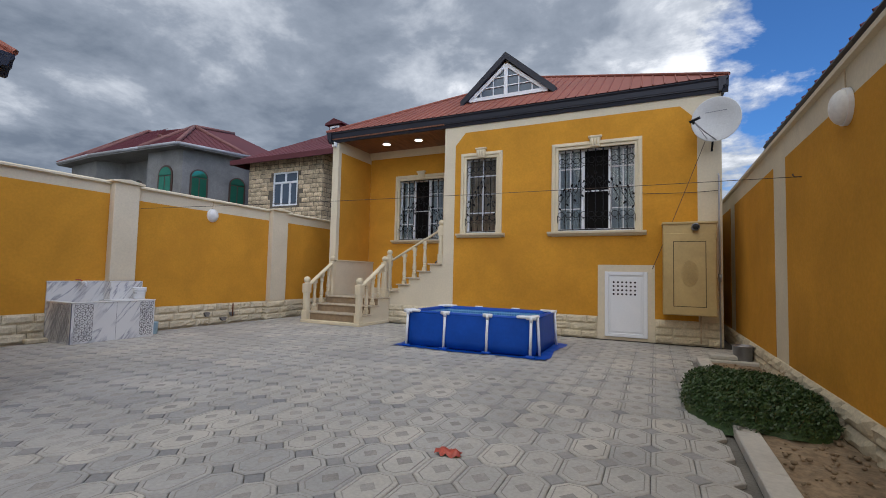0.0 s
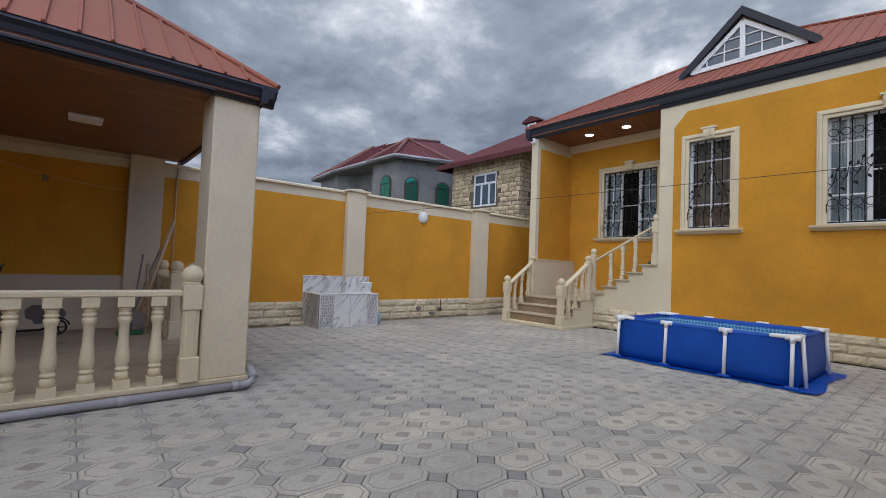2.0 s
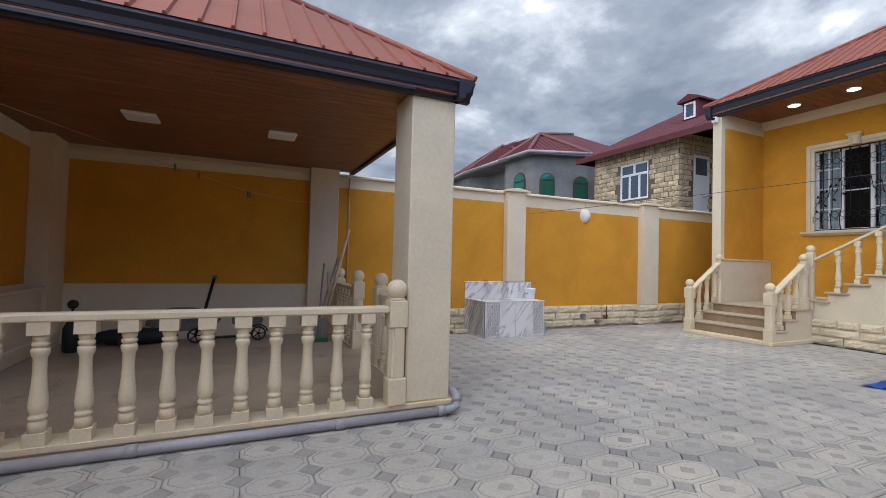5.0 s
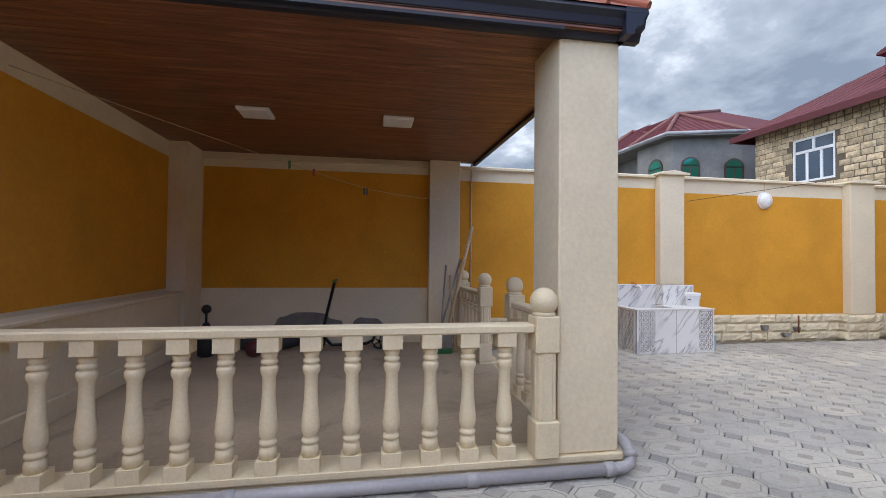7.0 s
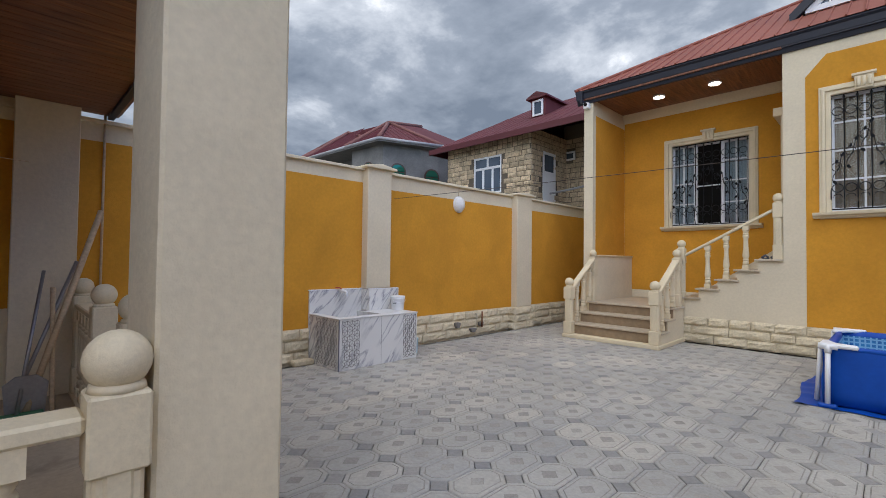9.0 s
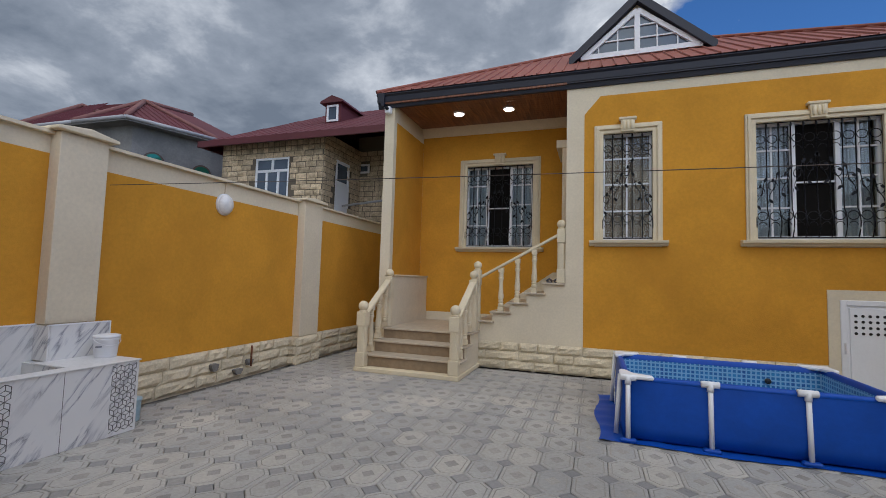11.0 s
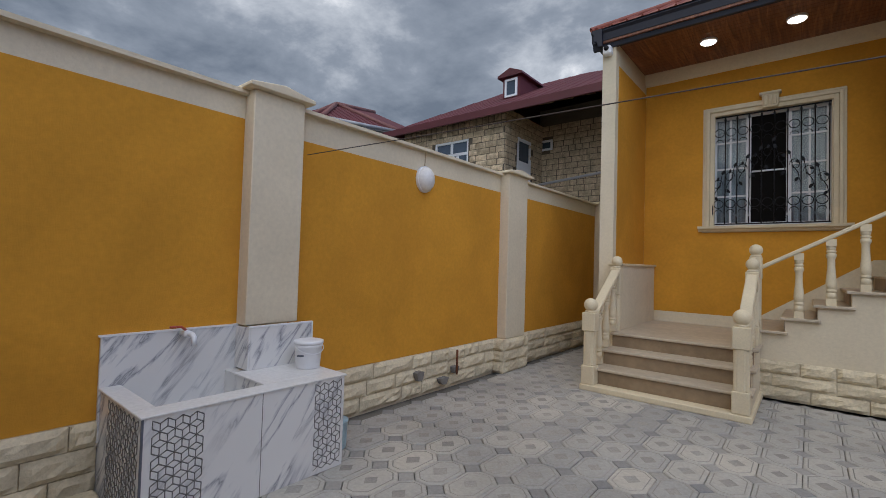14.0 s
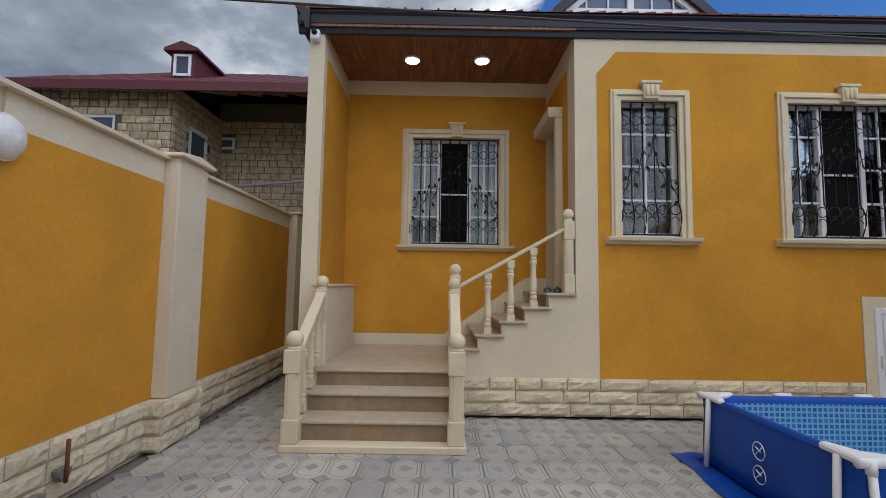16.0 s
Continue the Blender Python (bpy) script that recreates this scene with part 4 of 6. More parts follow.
while x < -5.30:
    m.box(x, min(x + 0.096, -5.29), PAV_S, 2.93, PAV_Z, PAV_Z + 0.02)
    x += 0.1
m.box(WEST, -5.29, PAV_S, 2.93, PAV_Z + 0.012, PAV_Z + 0.04)
structure("ceiling_pavilion", m, WOOD, "dark brown plank ceiling")

pav = thing("pavilion_roof", (-7.0, 1.0, PAV_Z), "terracotta ribbed metal hip roof with a near-black gutter over the pavilion", "roof")
PX0, PX1, PY0, PY1, PZ = -9.3, -5.24, -1.38, 2.99, 2.82
PA, PB = (-6.95, 1.50, 4.08), (-6.95, 0.30, 4.08)
m = Mesh()
ribbed_slope(m, (PX1, PY0, PZ), (PX1, PY1, PZ), PB, PA)
ribbed_slope(m, (PX1, PY1, PZ), (PX0, PY1, PZ), PA, PA)
ribbed_slope(m, (PX0, PY1, PZ), (PX0, PY0, PZ), PA, PB)
ribbed_slope(m, (PX0, PY0, PZ), (PX1, PY0, PZ), PB, PB)
for c, t in (((PX1, PY1, PZ), PA), ((PX1, PY0, PZ), PB), (PA, PB)):
    m.tube([Vector(c) + Vector((0, 0, 0.015)), Vector(t) + Vector((0, 0, 0.015))], 0.03)
part(pav, "sheeting", m, ROOF, fix=False)
m = Mesh()
gutter_run(m, (PX1 - 0.01, PY0), (PX1 - 0.01, PY1), (1, 0), PZ, 0.165)
gutter_run(m, (PX0 + 0.1, PY1 - 0.01), (PX1, PY1 - 0.01), (0, 1), PZ, 0.165)
m.box(-5.37, -5.29, PY0, 2.47, PAV_Z - 0.02, PAV_Z - 0.001)
part(pav, "gutter", m, GUTTER, "near-black metal gutter")

full = baluster_mesh(0.74, 0.112).data("baluster", CAST)
r = thing("pavilion_balustrade", (-5.49, 1.0, 0.115), "cream cast-stone railing with turned balusters along the pavilion", "railing", "pavilion railings")
RX = -5.412
newel(r, RX + 0.01, 2.395, 0.115, 0.955, 1.038, 0.15, 0.086)
newel(r, RX + 0.01, -0.975, 0.115, 0.955, 1.038, 0.15, 0.086)
part(r, "handrail", Mesh().box(RX - 0.065, RX + 0.065, -0.90, 2.32, 0.855, 0.907), CAST, bevel=0.01)
for i in range(14):
    place(r, full, "baluster", RX, -0.764 + 0.2242 * i, 0.115)
for xa, xb, xs in ((-9.02, -7.85, (-8.82, -8.62, -8.42, -8.22, -8.03)), (-6.79, -5.93, (-6.60, -6.38, -6.16, -5.94))):
    r = thing("pavilion_balustrade", ((xa + xb) / 2, 2.68, 0.115), "cream cast-stone railing with turned balusters beside the pavilion entry", "railing", "pavilion railings")
    newel(r, xa, 2.68, 0.115, 0.97, 1.052, 0.15, 0.08)
    if xb < -7:
        newel(r, xb, 2.68, 0.115, 0.97, 1.052, 0.15, 0.08)
    part(r, "handrail", Mesh().box(xa, min(xb + 0.12, -7.85) if xb < -7 else -5.81, 2.62, 2.74, 0.855, 0.907), CAST, bevel=0.01)
    for x in xs:
        place(r, full, "baluster", x, 2.68, 0.115)


# square ceiling lamps
def panel_lamp(x, y):
    l = thing("ceiling_lamp", (x, y, PAV_Z), "square white flush ceiling lamp, unlit", "ceiling lamp", "pavilion ceiling lamps")
    part(l, "body", Mesh().box(x - 0.15, x + 0.15, y - 0.15, y + 0.15, PAV_Z - 0.03, PAV_Z), PVC, bevel=0.008)
    part(l, "diffuser", Mesh().box(x - 0.13, x + 0.13, y - 0.13, y + 0.13, PAV_Z - 0.036, PAV_Z - 0.028), OPAL, bevel=0.004)


panel_lamp(-7.32, 0.258)
panel_lamp(-7.33, 1.618)


def downlight(x, y):
    l = thing("downlight", (x, y, EAVE_Z - 0.02), "round white lit downlight in the porch ceiling", "ceiling lamp", "porch downlights")
    part(l, "ring", Mesh().lathe([(0.10, -0.03), (0.105, -0.03), (0.11, 0.0), (0.02, 0.0)], (x, y, EAVE_Z - 0.02), 20), PVC)
    part(l, "lens", Mesh().lathe([(0.02, -0.036), (0.095, -0.034), (0.098, -0.028)], (x, y, EAVE_Z - 0.02), 20), LIT, "glowing white lens")


downlight(-7.06, 11.18)
downlight(-6.10, 11.16)

# drain pipe along the pavilion edge
pipe = thing("drain_pipe", (-5.34, 1.0, 0.0), "grey plastic drain pipe lying along the pavilion edge", "pipe")
m = Mesh().tube([(-5.305, -0.9, 0.035), (-5.305, 2.83, 0.045)], 0.036, 10)
m.tube([(-5.305, 2.78, 0.045), (-5.305, 2.87, 0.05), (-5.31, 2.915, 0.07), (-5.33, 2.93, 0.11), (-5.36, 2.93, 0.145), (-5.41, 2.925, 0.165), (-5.47, 2.91, 0.17)], 0.036, 10)
for y in (0.6, 1.9):
    m.tube([(-5.305, y, 0.04), (-5.305, y + 0.07, 0.04)], 0.041, 10)
m.tube([(-5.305, 2.74, 0.045), (-5.305, 2.80, 0.046)], 0.043, 10)
m.tube([(-5.325, 2.93, 0.10), (-5.345, 2.931, 0.13)], 0.043, 10)
part(pipe, "pipe", m, PIPE)

# ---------------------------------------------------------------- wash basin
sink = thing("wash_basin", (-8.8, 5.6, 0), "white marble-tiled outdoor wash basin with grey mosaic bands", "sink")
SX0, SX1, SY0, SY1, SZ = WEST, -8.46, 5.0, 6.22, 0.62
m = Mesh()
m.box(SX1 - 0.06, SX1, SY0, SY1, 0, SZ - 0.012)
m.box(SX0, SX1 - 0.06, SY0, SY0 + 0.06, 0, SZ - 0.012)
m.box(SX0 + 0.02, SX1 - 0.06, 5.72, SY1, 0, SZ - 0.012)
m.box(SX0 + 0.02, SX1 - 0.06, SY0 + 0.06, 5.72, 0.0, 0.32)
part(sink, "body", m, MARBLE, bevel=0.003)
m = Mesh()
m.box(SX1 - 0.13, SX1 + 0.012, SY0 - 0.012, SY1 + 0.01, SZ - 0.012, SZ)
m.box(SX0 + 0.03, SX1 - 0.13, SY0 - 0.012, SY0 + 0.10, SZ - 0.012, SZ)
m.box(SX0 + 0.2, SX1 - 0.13, 5.70, SY1 + 0.01, SZ - 0.012, SZ)
part(sink, "counter", m, MARBLE_WHITE, bevel=0.003)
m = Mesh()
m.box(WEST + 0.006, WEST + 0.03, SY0 - 0.01, 5.80, 0.30, 0.915)
m.box(WEST + 0.03, WEST + 0.22, 5.785, 5.80, 0.62, 0.915)
m.box(WEST + 0.20, WEST + 0.222, 5.80, 6.29, 0.62, 0.915)
part(sink, "backsplash", m, MARBLE, bevel=0.002)
m = Mesh()
m.box(WEST + 0.006, WEST + 0.036, SY0 - 0.02, 5.80, 0.915, 0.925).box(WEST + 0.2, WEST + 0.228, 5.78, 6.30, 0.915, 0.925).box(WEST + 0.2, WEST + 0.228, 6.29, 6.30, 0.62, 0.915)
part(sink, "edge_trim", m, PVC)
part(sink, "tile_joint", Mesh().box(SX1 + 0.0004, SX1 + 0.0012, 5.618, 5.622, 0, SZ - 0.012), GREYLINE)
part(sink, "corner_strip", Mesh().box(SX1 - 0.006, SX1 + 0.004, SY0 - 0.004, SY0 + 0.006, 0, SZ - 0.012), BADGE)


def mosaic(m, u0, u1, v0, v1, put, R=0.040):
    """Rhombus-cube line pattern in the rectangle; put(u, v) gives a place on the face."""
    w = math.sqrt(3) * R
    k = 0
    v = v0 - R
    while v < v1 + R:
        u = u0 - w + (w / 2 if k % 2 else 0)
        while u < u1 + w:
            corners = [(u + R * math.cos(radians(90 + 60 * i)), v + R * math.sin(radians(90 + 60 * i))) for i in range(6)]
            segs = [(corners[i], corners[(i + 1) % 6]) for i in (0, 1, 2)] + [((u, v), corners[i]) for i in (1, 3, 5)]
            for p, q in segs:
                if all(u0 < a[0] < u1 and v0 < a[1] < v1 for a in (p, q)):
                    m.tube([put(*p), put(*q)], 0.0029, 4)
            u += w
        v += 1.5 * R
        k += 1


m = Mesh()
mosaic(m, SY0 + 0.01, SY0 + 0.30, 0.01, 0.60, lambda u, v: (SX1 + 0.001, u, v))
mosaic(m, SY1 - 0.27, SY1 - 0.01, 0.01, 0.60, lambda u, v: (SX1 + 0.001, u, v))
mosaic(m, SX0 + 0.17, SX1 - 0.02, 0.01, 0.60, lambda u, v: (u, SY0 - 0.001, v))
mosaic_part = part(sink, "mosaic_band", m, GREYLINE, "grey cube-pattern mosaic lines", fix=False)
tagged(mosaic_part, kind="stuff")
tap = thing("tap", (WEST + 0.03, 5.42, 0.89), "white plastic tap with a rusty red lever over the basin", "tap")
part(tap, "spout", Mesh().tube([(WEST + 0.02, 5.42, 0.90), (WEST + 0.16, 5.44, 0.90), (WEST + 0.19, 5.44, 0.885), (WEST + 0.195, 5.44, 0.83)], 0.017, 8).tube([(WEST + 0.07, 5.43, 0.90), (WEST + 0.13, 5.435, 0.90)], 0.024, 8), PVC)
part(tap, "lever", Mesh().tube([(WEST + 0.09, 5.43, 0.92), (WEST + 0.09, 5.40, 0.945), (WEST + 0.10, 5.33, 0.95)], 0.009, 6), RED)
bucket = thing("bucket", (-8.80, 6.15, SZ), "white plastic bucket with a lid standing on the basin counter", "bucket")
part(bucket, "body", Mesh().lathe([(0.082, 0.0), (0.086, 0.01), (0.096, 0.15), (0.103, 0.155), (0.103, 0.17), (0.099, 0.172)], (-8.80, 6.15, SZ), 24), PVC)
part(bucket, "lid", Mesh().lathe([(0.100, 0.172), (0.106, 0.175), (0.106, 0.195), (0.09, 0.20), (0.01, 0.198)], (-8.80, 6.15, SZ), 24), PVC)
part(bucket, "bail", Mesh().tube([(-8.80 + 0.106 * math.cos(a), 6.15 + 0.106 * math.sin(a), SZ + 0.165 - 0.055 * math.sin(math.pi * k / 12)) for k, a in [(j, radians(-100 + 15 * j)) for j in range(13)]], 0.003, 5), PVC)
m = Mesh()
for k in range(4):
    a = radians(-52 + 7 * k)
    m.box(-8.80 + 0.094 * math.cos(a) - 0.004, -8.80 + 0.094 * math.cos(a) + 0.004, 6.10 + 0.094 * math.sin(a) - 0.005, 6.10 + 0.094 * math.sin(a) + 0.005, SZ + 0.10, SZ + 0.112)
part(bucket, "label_bars", m, BADGE, "small dark unreadable print")
single("loose_stone", Mesh().box(-9.11, -8.99, 4.71, 4.98, 0.0, 0.07), STONE, "loose pale split stone lying at the foot of the wall", "stone", bevel=0.014)
single("paint_can", Mesh().lathe([(0.075, 0.0), (0.08, 0.01), (0.088, 0.19), (0.092, 0.195), (0.092, 0.21), (0.01, 0.205)], (-8.72, 6.36, 0.0), 20), BLUECAN, "pale blue plastic can on the paving beside the basin", "can")

# ---------------------------------------------------------------- frame pool
pool = thing("frame_pool", (-3.3, 8.4, 0), "blue vinyl frame pool with white tube legs, empty", "pool")
PX0_, PX1_, PY0_, PY1_, PZ_ = -4.34, -2.24, 7.72, 9.18, 0.565
m = Mesh()
def ring(inset, z, n=10, bulge=0.0):
    pts = []
    x0, x1, y0, y1 = PX0_ + inset, PX1_ - inset, PY0_ + inset, PY1_ - inset
    for (ax, ay), (bx, by) in (((x0, y0), (x1, y0)), ((x1, y0), (x1, y1)), ((x1, y1), (x0, y1)), ((x0, y1), (x0, y0))):
        nx, ny = (by - ay), -(bx - ax)
        l = math.hypot(nx, ny)
        for i in range(n):
            u = i / n
            b = bulge * math.sin(math.pi * u) * (0.8 + 0.2 * math.sin(9 * u))
            pts.append((ax + (bx - ax) * u + nx / l * b, ay + (by - ay) * u + ny / l * b, z))
    return pts
levels = [(0.04, 0.012, 0.0), (0.0, 0.03, 0.015), (-0.005, 0.14, 0.035), (-0.002, 0.30, 0.03), (0.004, 0.45, 0.015), (0.0, 0.53, -0.005), (0.0, PZ_, -0.012), (0.03, PZ_ + 0.012, -0.012), (0.055, PZ_, -0.012), (0.055, 0.50, -0.012)]
v = []
for inset, z, b in levels:
    v += ring(inset, z, 10, b)
f = [(k * 40 + i, k * 40 + (i + 1) % 40, (k + 1) * 40 + (i + 1) % 40, (k + 1) * 40 + i) for k in range(len(levels) - 1) for i in range(40)]
m.add(v, f, True)
part(pool, "liner", m, BLUE)


def mosaic_vinyl():
    mt = bpy.data.materials.new("pale_blue_mosaic_vinyl")
    mt.use_nodes = True
    t = mt.node_tree
    b = t.nodes["Principled BSDF"]
    pos = t.nodes.new("ShaderNodeNewGeometry").outputs["Position"]
    sp = t.nodes.new("ShaderNodeSeparateXYZ")
    t.links.new(pos, sp.inputs[0])
    lines = None
    along = math_node(t, "ADD", sp.outputs[0], sp.outputs[1])
    for value, shift in ((along, 0.0), (sp.outputs[2], 0.019)):
        fr = math_node(t, "FRACT", math_node(t, "MULTIPLY", math_node(t, "ADD", value, 20 + shift), 1 / 0.046))
        near = math_node(t, "LESS_THAN", math_node(t, "ABSOLUTE", math_node(t, "SUBTRACT", fr, 0.5)), 0.33)
        lines = near if lines is None else math_node(t, "MULTIPLY", lines, near)
    n = nodes_of(t, "ShaderNodeTexNoise", Scale=14.0, Detail=3.0)
    t.links.new(pos, n.inputs["Vector"])
    tile = ramp(t, n.outputs[0], [(0.35, (0.01, 0.10, 0.32)), (0.65, (0.03, 0.24, 0.50))])
    t.links.new(mixed(t, lines, (0.24, 0.46, 0.66), tile), b.inputs["Base Color"])
    b.inputs["Roughness"].default_value = 0.35
    return mt


m = Mesh()
v = ring(0.057, 0.52, 10, -0.012) + ring(0.075, 0.05, 10, 0.02)
m.add(v, [(i, (i + 1) % 40, 40 + (i + 1) % 40, 40 + i) for i in range(40)], True)
m.add(ring(0.075, 0.05, 10, 0.02), [tuple(range(40))])
part(pool, "inner_liner", m, mosaic_vinyl(), "pale blue mosaic-print inner liner", fix=False)
m = Mesh()
for a, b in (((PX0_, PY0_ + 0.02), (PX1_, PY0_ + 0.02)), ((PX0_, PY1_ - 0.02), (PX1_, PY1_ - 0.02)), ((PX0_ + 0.02, PY0_), (PX0_ + 0.02, PY1_)), ((PX1_ - 0.02, PY0_), (PX1_ - 0.02, PY1_))):
    m.tube([(*a, PZ_ - 0.02), (*b, PZ_ - 0.02)], 0.021, 8)
part(pool, "rim_sleeve", m, BLUE)
feet = [(x, PY0_ - 0.055, PY0_ - 0.015) for x in (-4.30, -3.64, -2.94, -2.28)] + [(x, PY1_ + 0.055, PY1_ + 0.015) for x in (-4.30, -3.64, -2.94, -2.28)]
for x, yb, yt in feet:
    m = Mesh().tube([(x, yb, 0.02), (x, yt, PZ_ + 0.0)], 0.021, 8)
    m.tube([(x, yt, PZ_ - 0.06), (x, yt, PZ_ + 0.015)], 0.028, 8)
    m.tube([(x - 0.07, yt + (0.006 if yt < 8 else -0.006), PZ_ + 0.0), (x + 0.07, yt + (0.006 if yt < 8 else -0.006), PZ_ + 0.0)], 0.029, 8)
    part(pool, "leg", m, PVC)
    part(pool, "foot", Mesh().box(x - 0.07, x + 0.07, yb - 0.035, yb + 0.03, 0.004, 0.04), BLUE, bevel=0.012)
for xx, yy, sx, sy in ((PX0_, PY0_, 1, 1), (PX1_, PY0_, -1, 1), (PX0_, PY1_, 1, -1), (PX1_, PY1_, -1, -1)):
    m = Mesh().prism([(xx - sx * 0.03, yy - sy * 0.03), (xx + sx * 0.26, yy - sy * 0.025), (xx + sx * 0.25, yy + sy * 0.03), (xx + sx * 0.10, yy + sy * 0.10), (xx + sx * 0.03, yy + sy * 0.26), (xx - sx * 0.025, yy + sy * 0.25)], "z", PZ_ - 0.012, PZ_ + 0.028)
    part(pool, "corner_bracket", m, PVC, bevel=0.012)
    part(pool, "leg", Mesh().tube([(xx - sx * 0.055, yy + sy * 0.12, 0.02), (xx - sx * 0.02, yy + sy * 0.12, PZ_)], 0.021, 8), PVC)
part(pool, "valve", Mesh().tube([(-2.79, PY1_ - 0.075, 0.40), (-2.79, PY1_ - 0.10, 0.40)], 0.03, 10), RUBBER, "black filter valve")
m = Mesh()
for yy, zz in ((8.45, 0.36), (8.45, 0.20)):
    m.tube([(PX0_ - 0.042, yy + 0.06 * math.cos(a), zz + 0.06 * math.sin(a)) for a in [k * math.pi / 10 for k in range(21)]], 0.004, 4)
    m.tube([(PX0_ - 0.042, yy - 0.04, zz + 0.04), (PX0_ - 0.042, yy + 0.04, zz - 0.04)], 0.004, 4)
    m.tube([(PX0_ - 0.042, yy + 0.03, zz + 0.02), (PX0_ - 0.042, yy - 0.02, zz)], 0.006, 4)
part(pool, "warning_sign", m, PVC, "white round warning signs")
m = Mesh()
nx_, ny_ = 46, 34
v = []
for j in range(ny_ + 1):
    for i in range(nx_ + 1):
        x, y = -4.56 + 2.50 * i / nx_, 7.60 + 1.75 * j / ny_
        edge = 1.0 if (x < -4.30 or x > -2.2) else 0.4
        v.append((x + 0.03 * math.sin(5 * y), y + 0.025 * math.sin(4 * x), 0.008 + edge * 0.045 * max(0.0, noise.noise((x * 5, y * 5, 3.0)))))
m.add(v, [(j * (nx_ + 1) + i, j * (nx_ + 1) + i + 1, (j + 1) * (nx_ + 1) + i + 1, (j + 1) * (nx_ + 1) + i) for j in range(ny_) for i in range(nx_)], True)
single("ground_cloth", m, BLUE, "wrinkled blue vinyl ground cloth under the pool", "ground cloth")

# ---------------------------------------------------------------- boiler box, dish, cables on the house
box = thing("boiler_cabinet", (-0.13, 10.3, 0.55), "sand-painted metal boiler cabinet with ornamented door on the wall", "cabinet")
BX0, BX1, BY = -0.55, 0.27, 10.10
part(box, "body", Mesh().box(BX0, BX1, BY, FRONT - 0.006, 0.55, 2.16).box(BX0 - 0.015, BX1 + 0.015, BY - 0.02, FRONT - 0.006, 2.13, 2.17), BOXPAINT, bevel=0.008)
part(box, "door", Mesh().box(BX0 + 0.015, BX1 - 0.015, BY - 0.02, BY, 0.565, 1.97), BOXPAINT, bevel=0.006)
m = Mesh()
gx0, gx1, gz0, gz1 = BX0 + 0.16, BX1 - 0.16, 0.70, 1.83
# thin dark strips on the door face draw the groove's outline
for a, b, c, d in ((gx0, gx1, gz0, gz0 + 0.012), (gx0, gx1, gz1 - 0.012, gz1), (gx0, gx0 + 0.012, gz0, gz1), (gx1 - 0.012, gx1, gz0, gz1)):
    m.box(a, b, BY - 0.0225, BY - 0.019, c, d)
part(box, "groove", m, BOXDARK)
m = Mesh()
cx, cz = (BX0 + BX1) / 2, 1.27
def rosette(r_x, r_z, lobes, r):
    for k in range(lobes):
        a = 2 * math.pi * k / lobes
        m.tube([(cx + r_x * math.cos(a) + r * math.cos(b), BY - 0.024, cz + r_z * math.sin(a) + r * math.sin(b)) for b in [j * math.pi / 5 for j in range(11)]], 0.006, 4)
rosette(0.095, 0.185, 12, 0.035)
rosette(0.055, 0.11, 8, 0.035)
rosette(0.02, 0.04, 4, 0.03)
part(box, "ornament", m, BOXPAINT, "raised sand-coloured flower ornament", fix=False)
part(box, "hinge", Mesh().tube([(BX1 - 0.015, BY - 0.02, 1.85), (BX1 - 0.015, BY - 0.02, 1.93)], 0.012, 6).tube([(BX1 - 0.015, BY - 0.02, 0.62), (BX1 - 0.015, BY - 0.02, 0.70)], 0.012, 6), BOXPAINT)
part(box, "flue", Mesh().tube([(-0.05, BY + 0.1, 2.07), (-0.05, BY - 0.06, 2.07)], 0.055, 14).tube([(-0.05, BY - 0.02, 2.07), (-0.05, BY - 0.10, 2.07)], 0.063, 14), STEEL, "short round steel flue")
# near-black disc on the flue end, coloured as the shade inside it
part(box, "flue_opening", Mesh().tube([(-0.05, BY - 0.099, 2.07), (-0.05, BY - 0.103, 2.07)], 0.05, 14), DARK)
single("gas_pipe", Mesh().tube([(0.34, 10.40, 0.0), (0.34, 10.40, 3.0), (0.34, 10.46, 3.05)], 0.014, 6).tube([(0.34, 10.40, 1.2), (0.27, 10.36, 1.2)], 0.016, 6).tube([(0.34, 10.38, 1.14), (0.34, 10.38, 1.28)], 0.03, 8), PIPE, "thin grey gas pipe up the house corner", "pipe")
single("gas_pipe", Mesh().tube([(0.05, 10.42, 0.55), (0.05, 10.42, 0.05)], 0.012, 6), HANDLE, "thin pipe below the boiler cabinet", "pipe")

dish = thing("satellite_dish", (0.29, 10.3, 3.7), "light grey satellite dish on a bracket at the house corner", "satellite dish")
axis = Vector((-0.22, -0.95, 0.02)).normalized()
side = axis.cross(Vector((0, 0, 1))).normalized()
upd = side.cross(axis)
cd = Vector((0.28, 10.12, 3.92))
v, n = [cd - axis * 0.03], 36
for r_, d_ in ((0.13, -0.024), (0.26, 0.0), (0.365, 0.035), (0.375, 0.034), (0.372, 0.02), (0.26, -0.015), (0.13, -0.04), (0.02, -0.045)):
    v += [cd + axis * d_ + r_ * (math.cos(2 * math.pi * i / n) * side + math.sin(2 * math.pi * i / n) * upd * 1.04) for i in range(n)]
f = [(0, 1 + i, 1 + (i + 1) % n) for i in range(n)] + [(1 + k * n + i, 1 + (k + 1) * n + i, 1 + (k + 1) * n + (i + 1) % n, 1 + k * n + (i + 1) % n) for k in range(7) for i in range(n)]
part(dish, "reflector", Mesh().add(v, f, True), DISH)
p0, p1 = cd - upd * 0.36 + axis * 0.02, cd + axis * 0.40 + side * 0.28 - upd * 0.10
part(dish, "arm", Mesh().tube([p0, p0 + (p1 - p0) * 0.5 - upd * 0.02, p1], 0.011, 6).tube([cd - upd * 0.34 + side * 0.12, p1], 0.006, 5), STEEL)
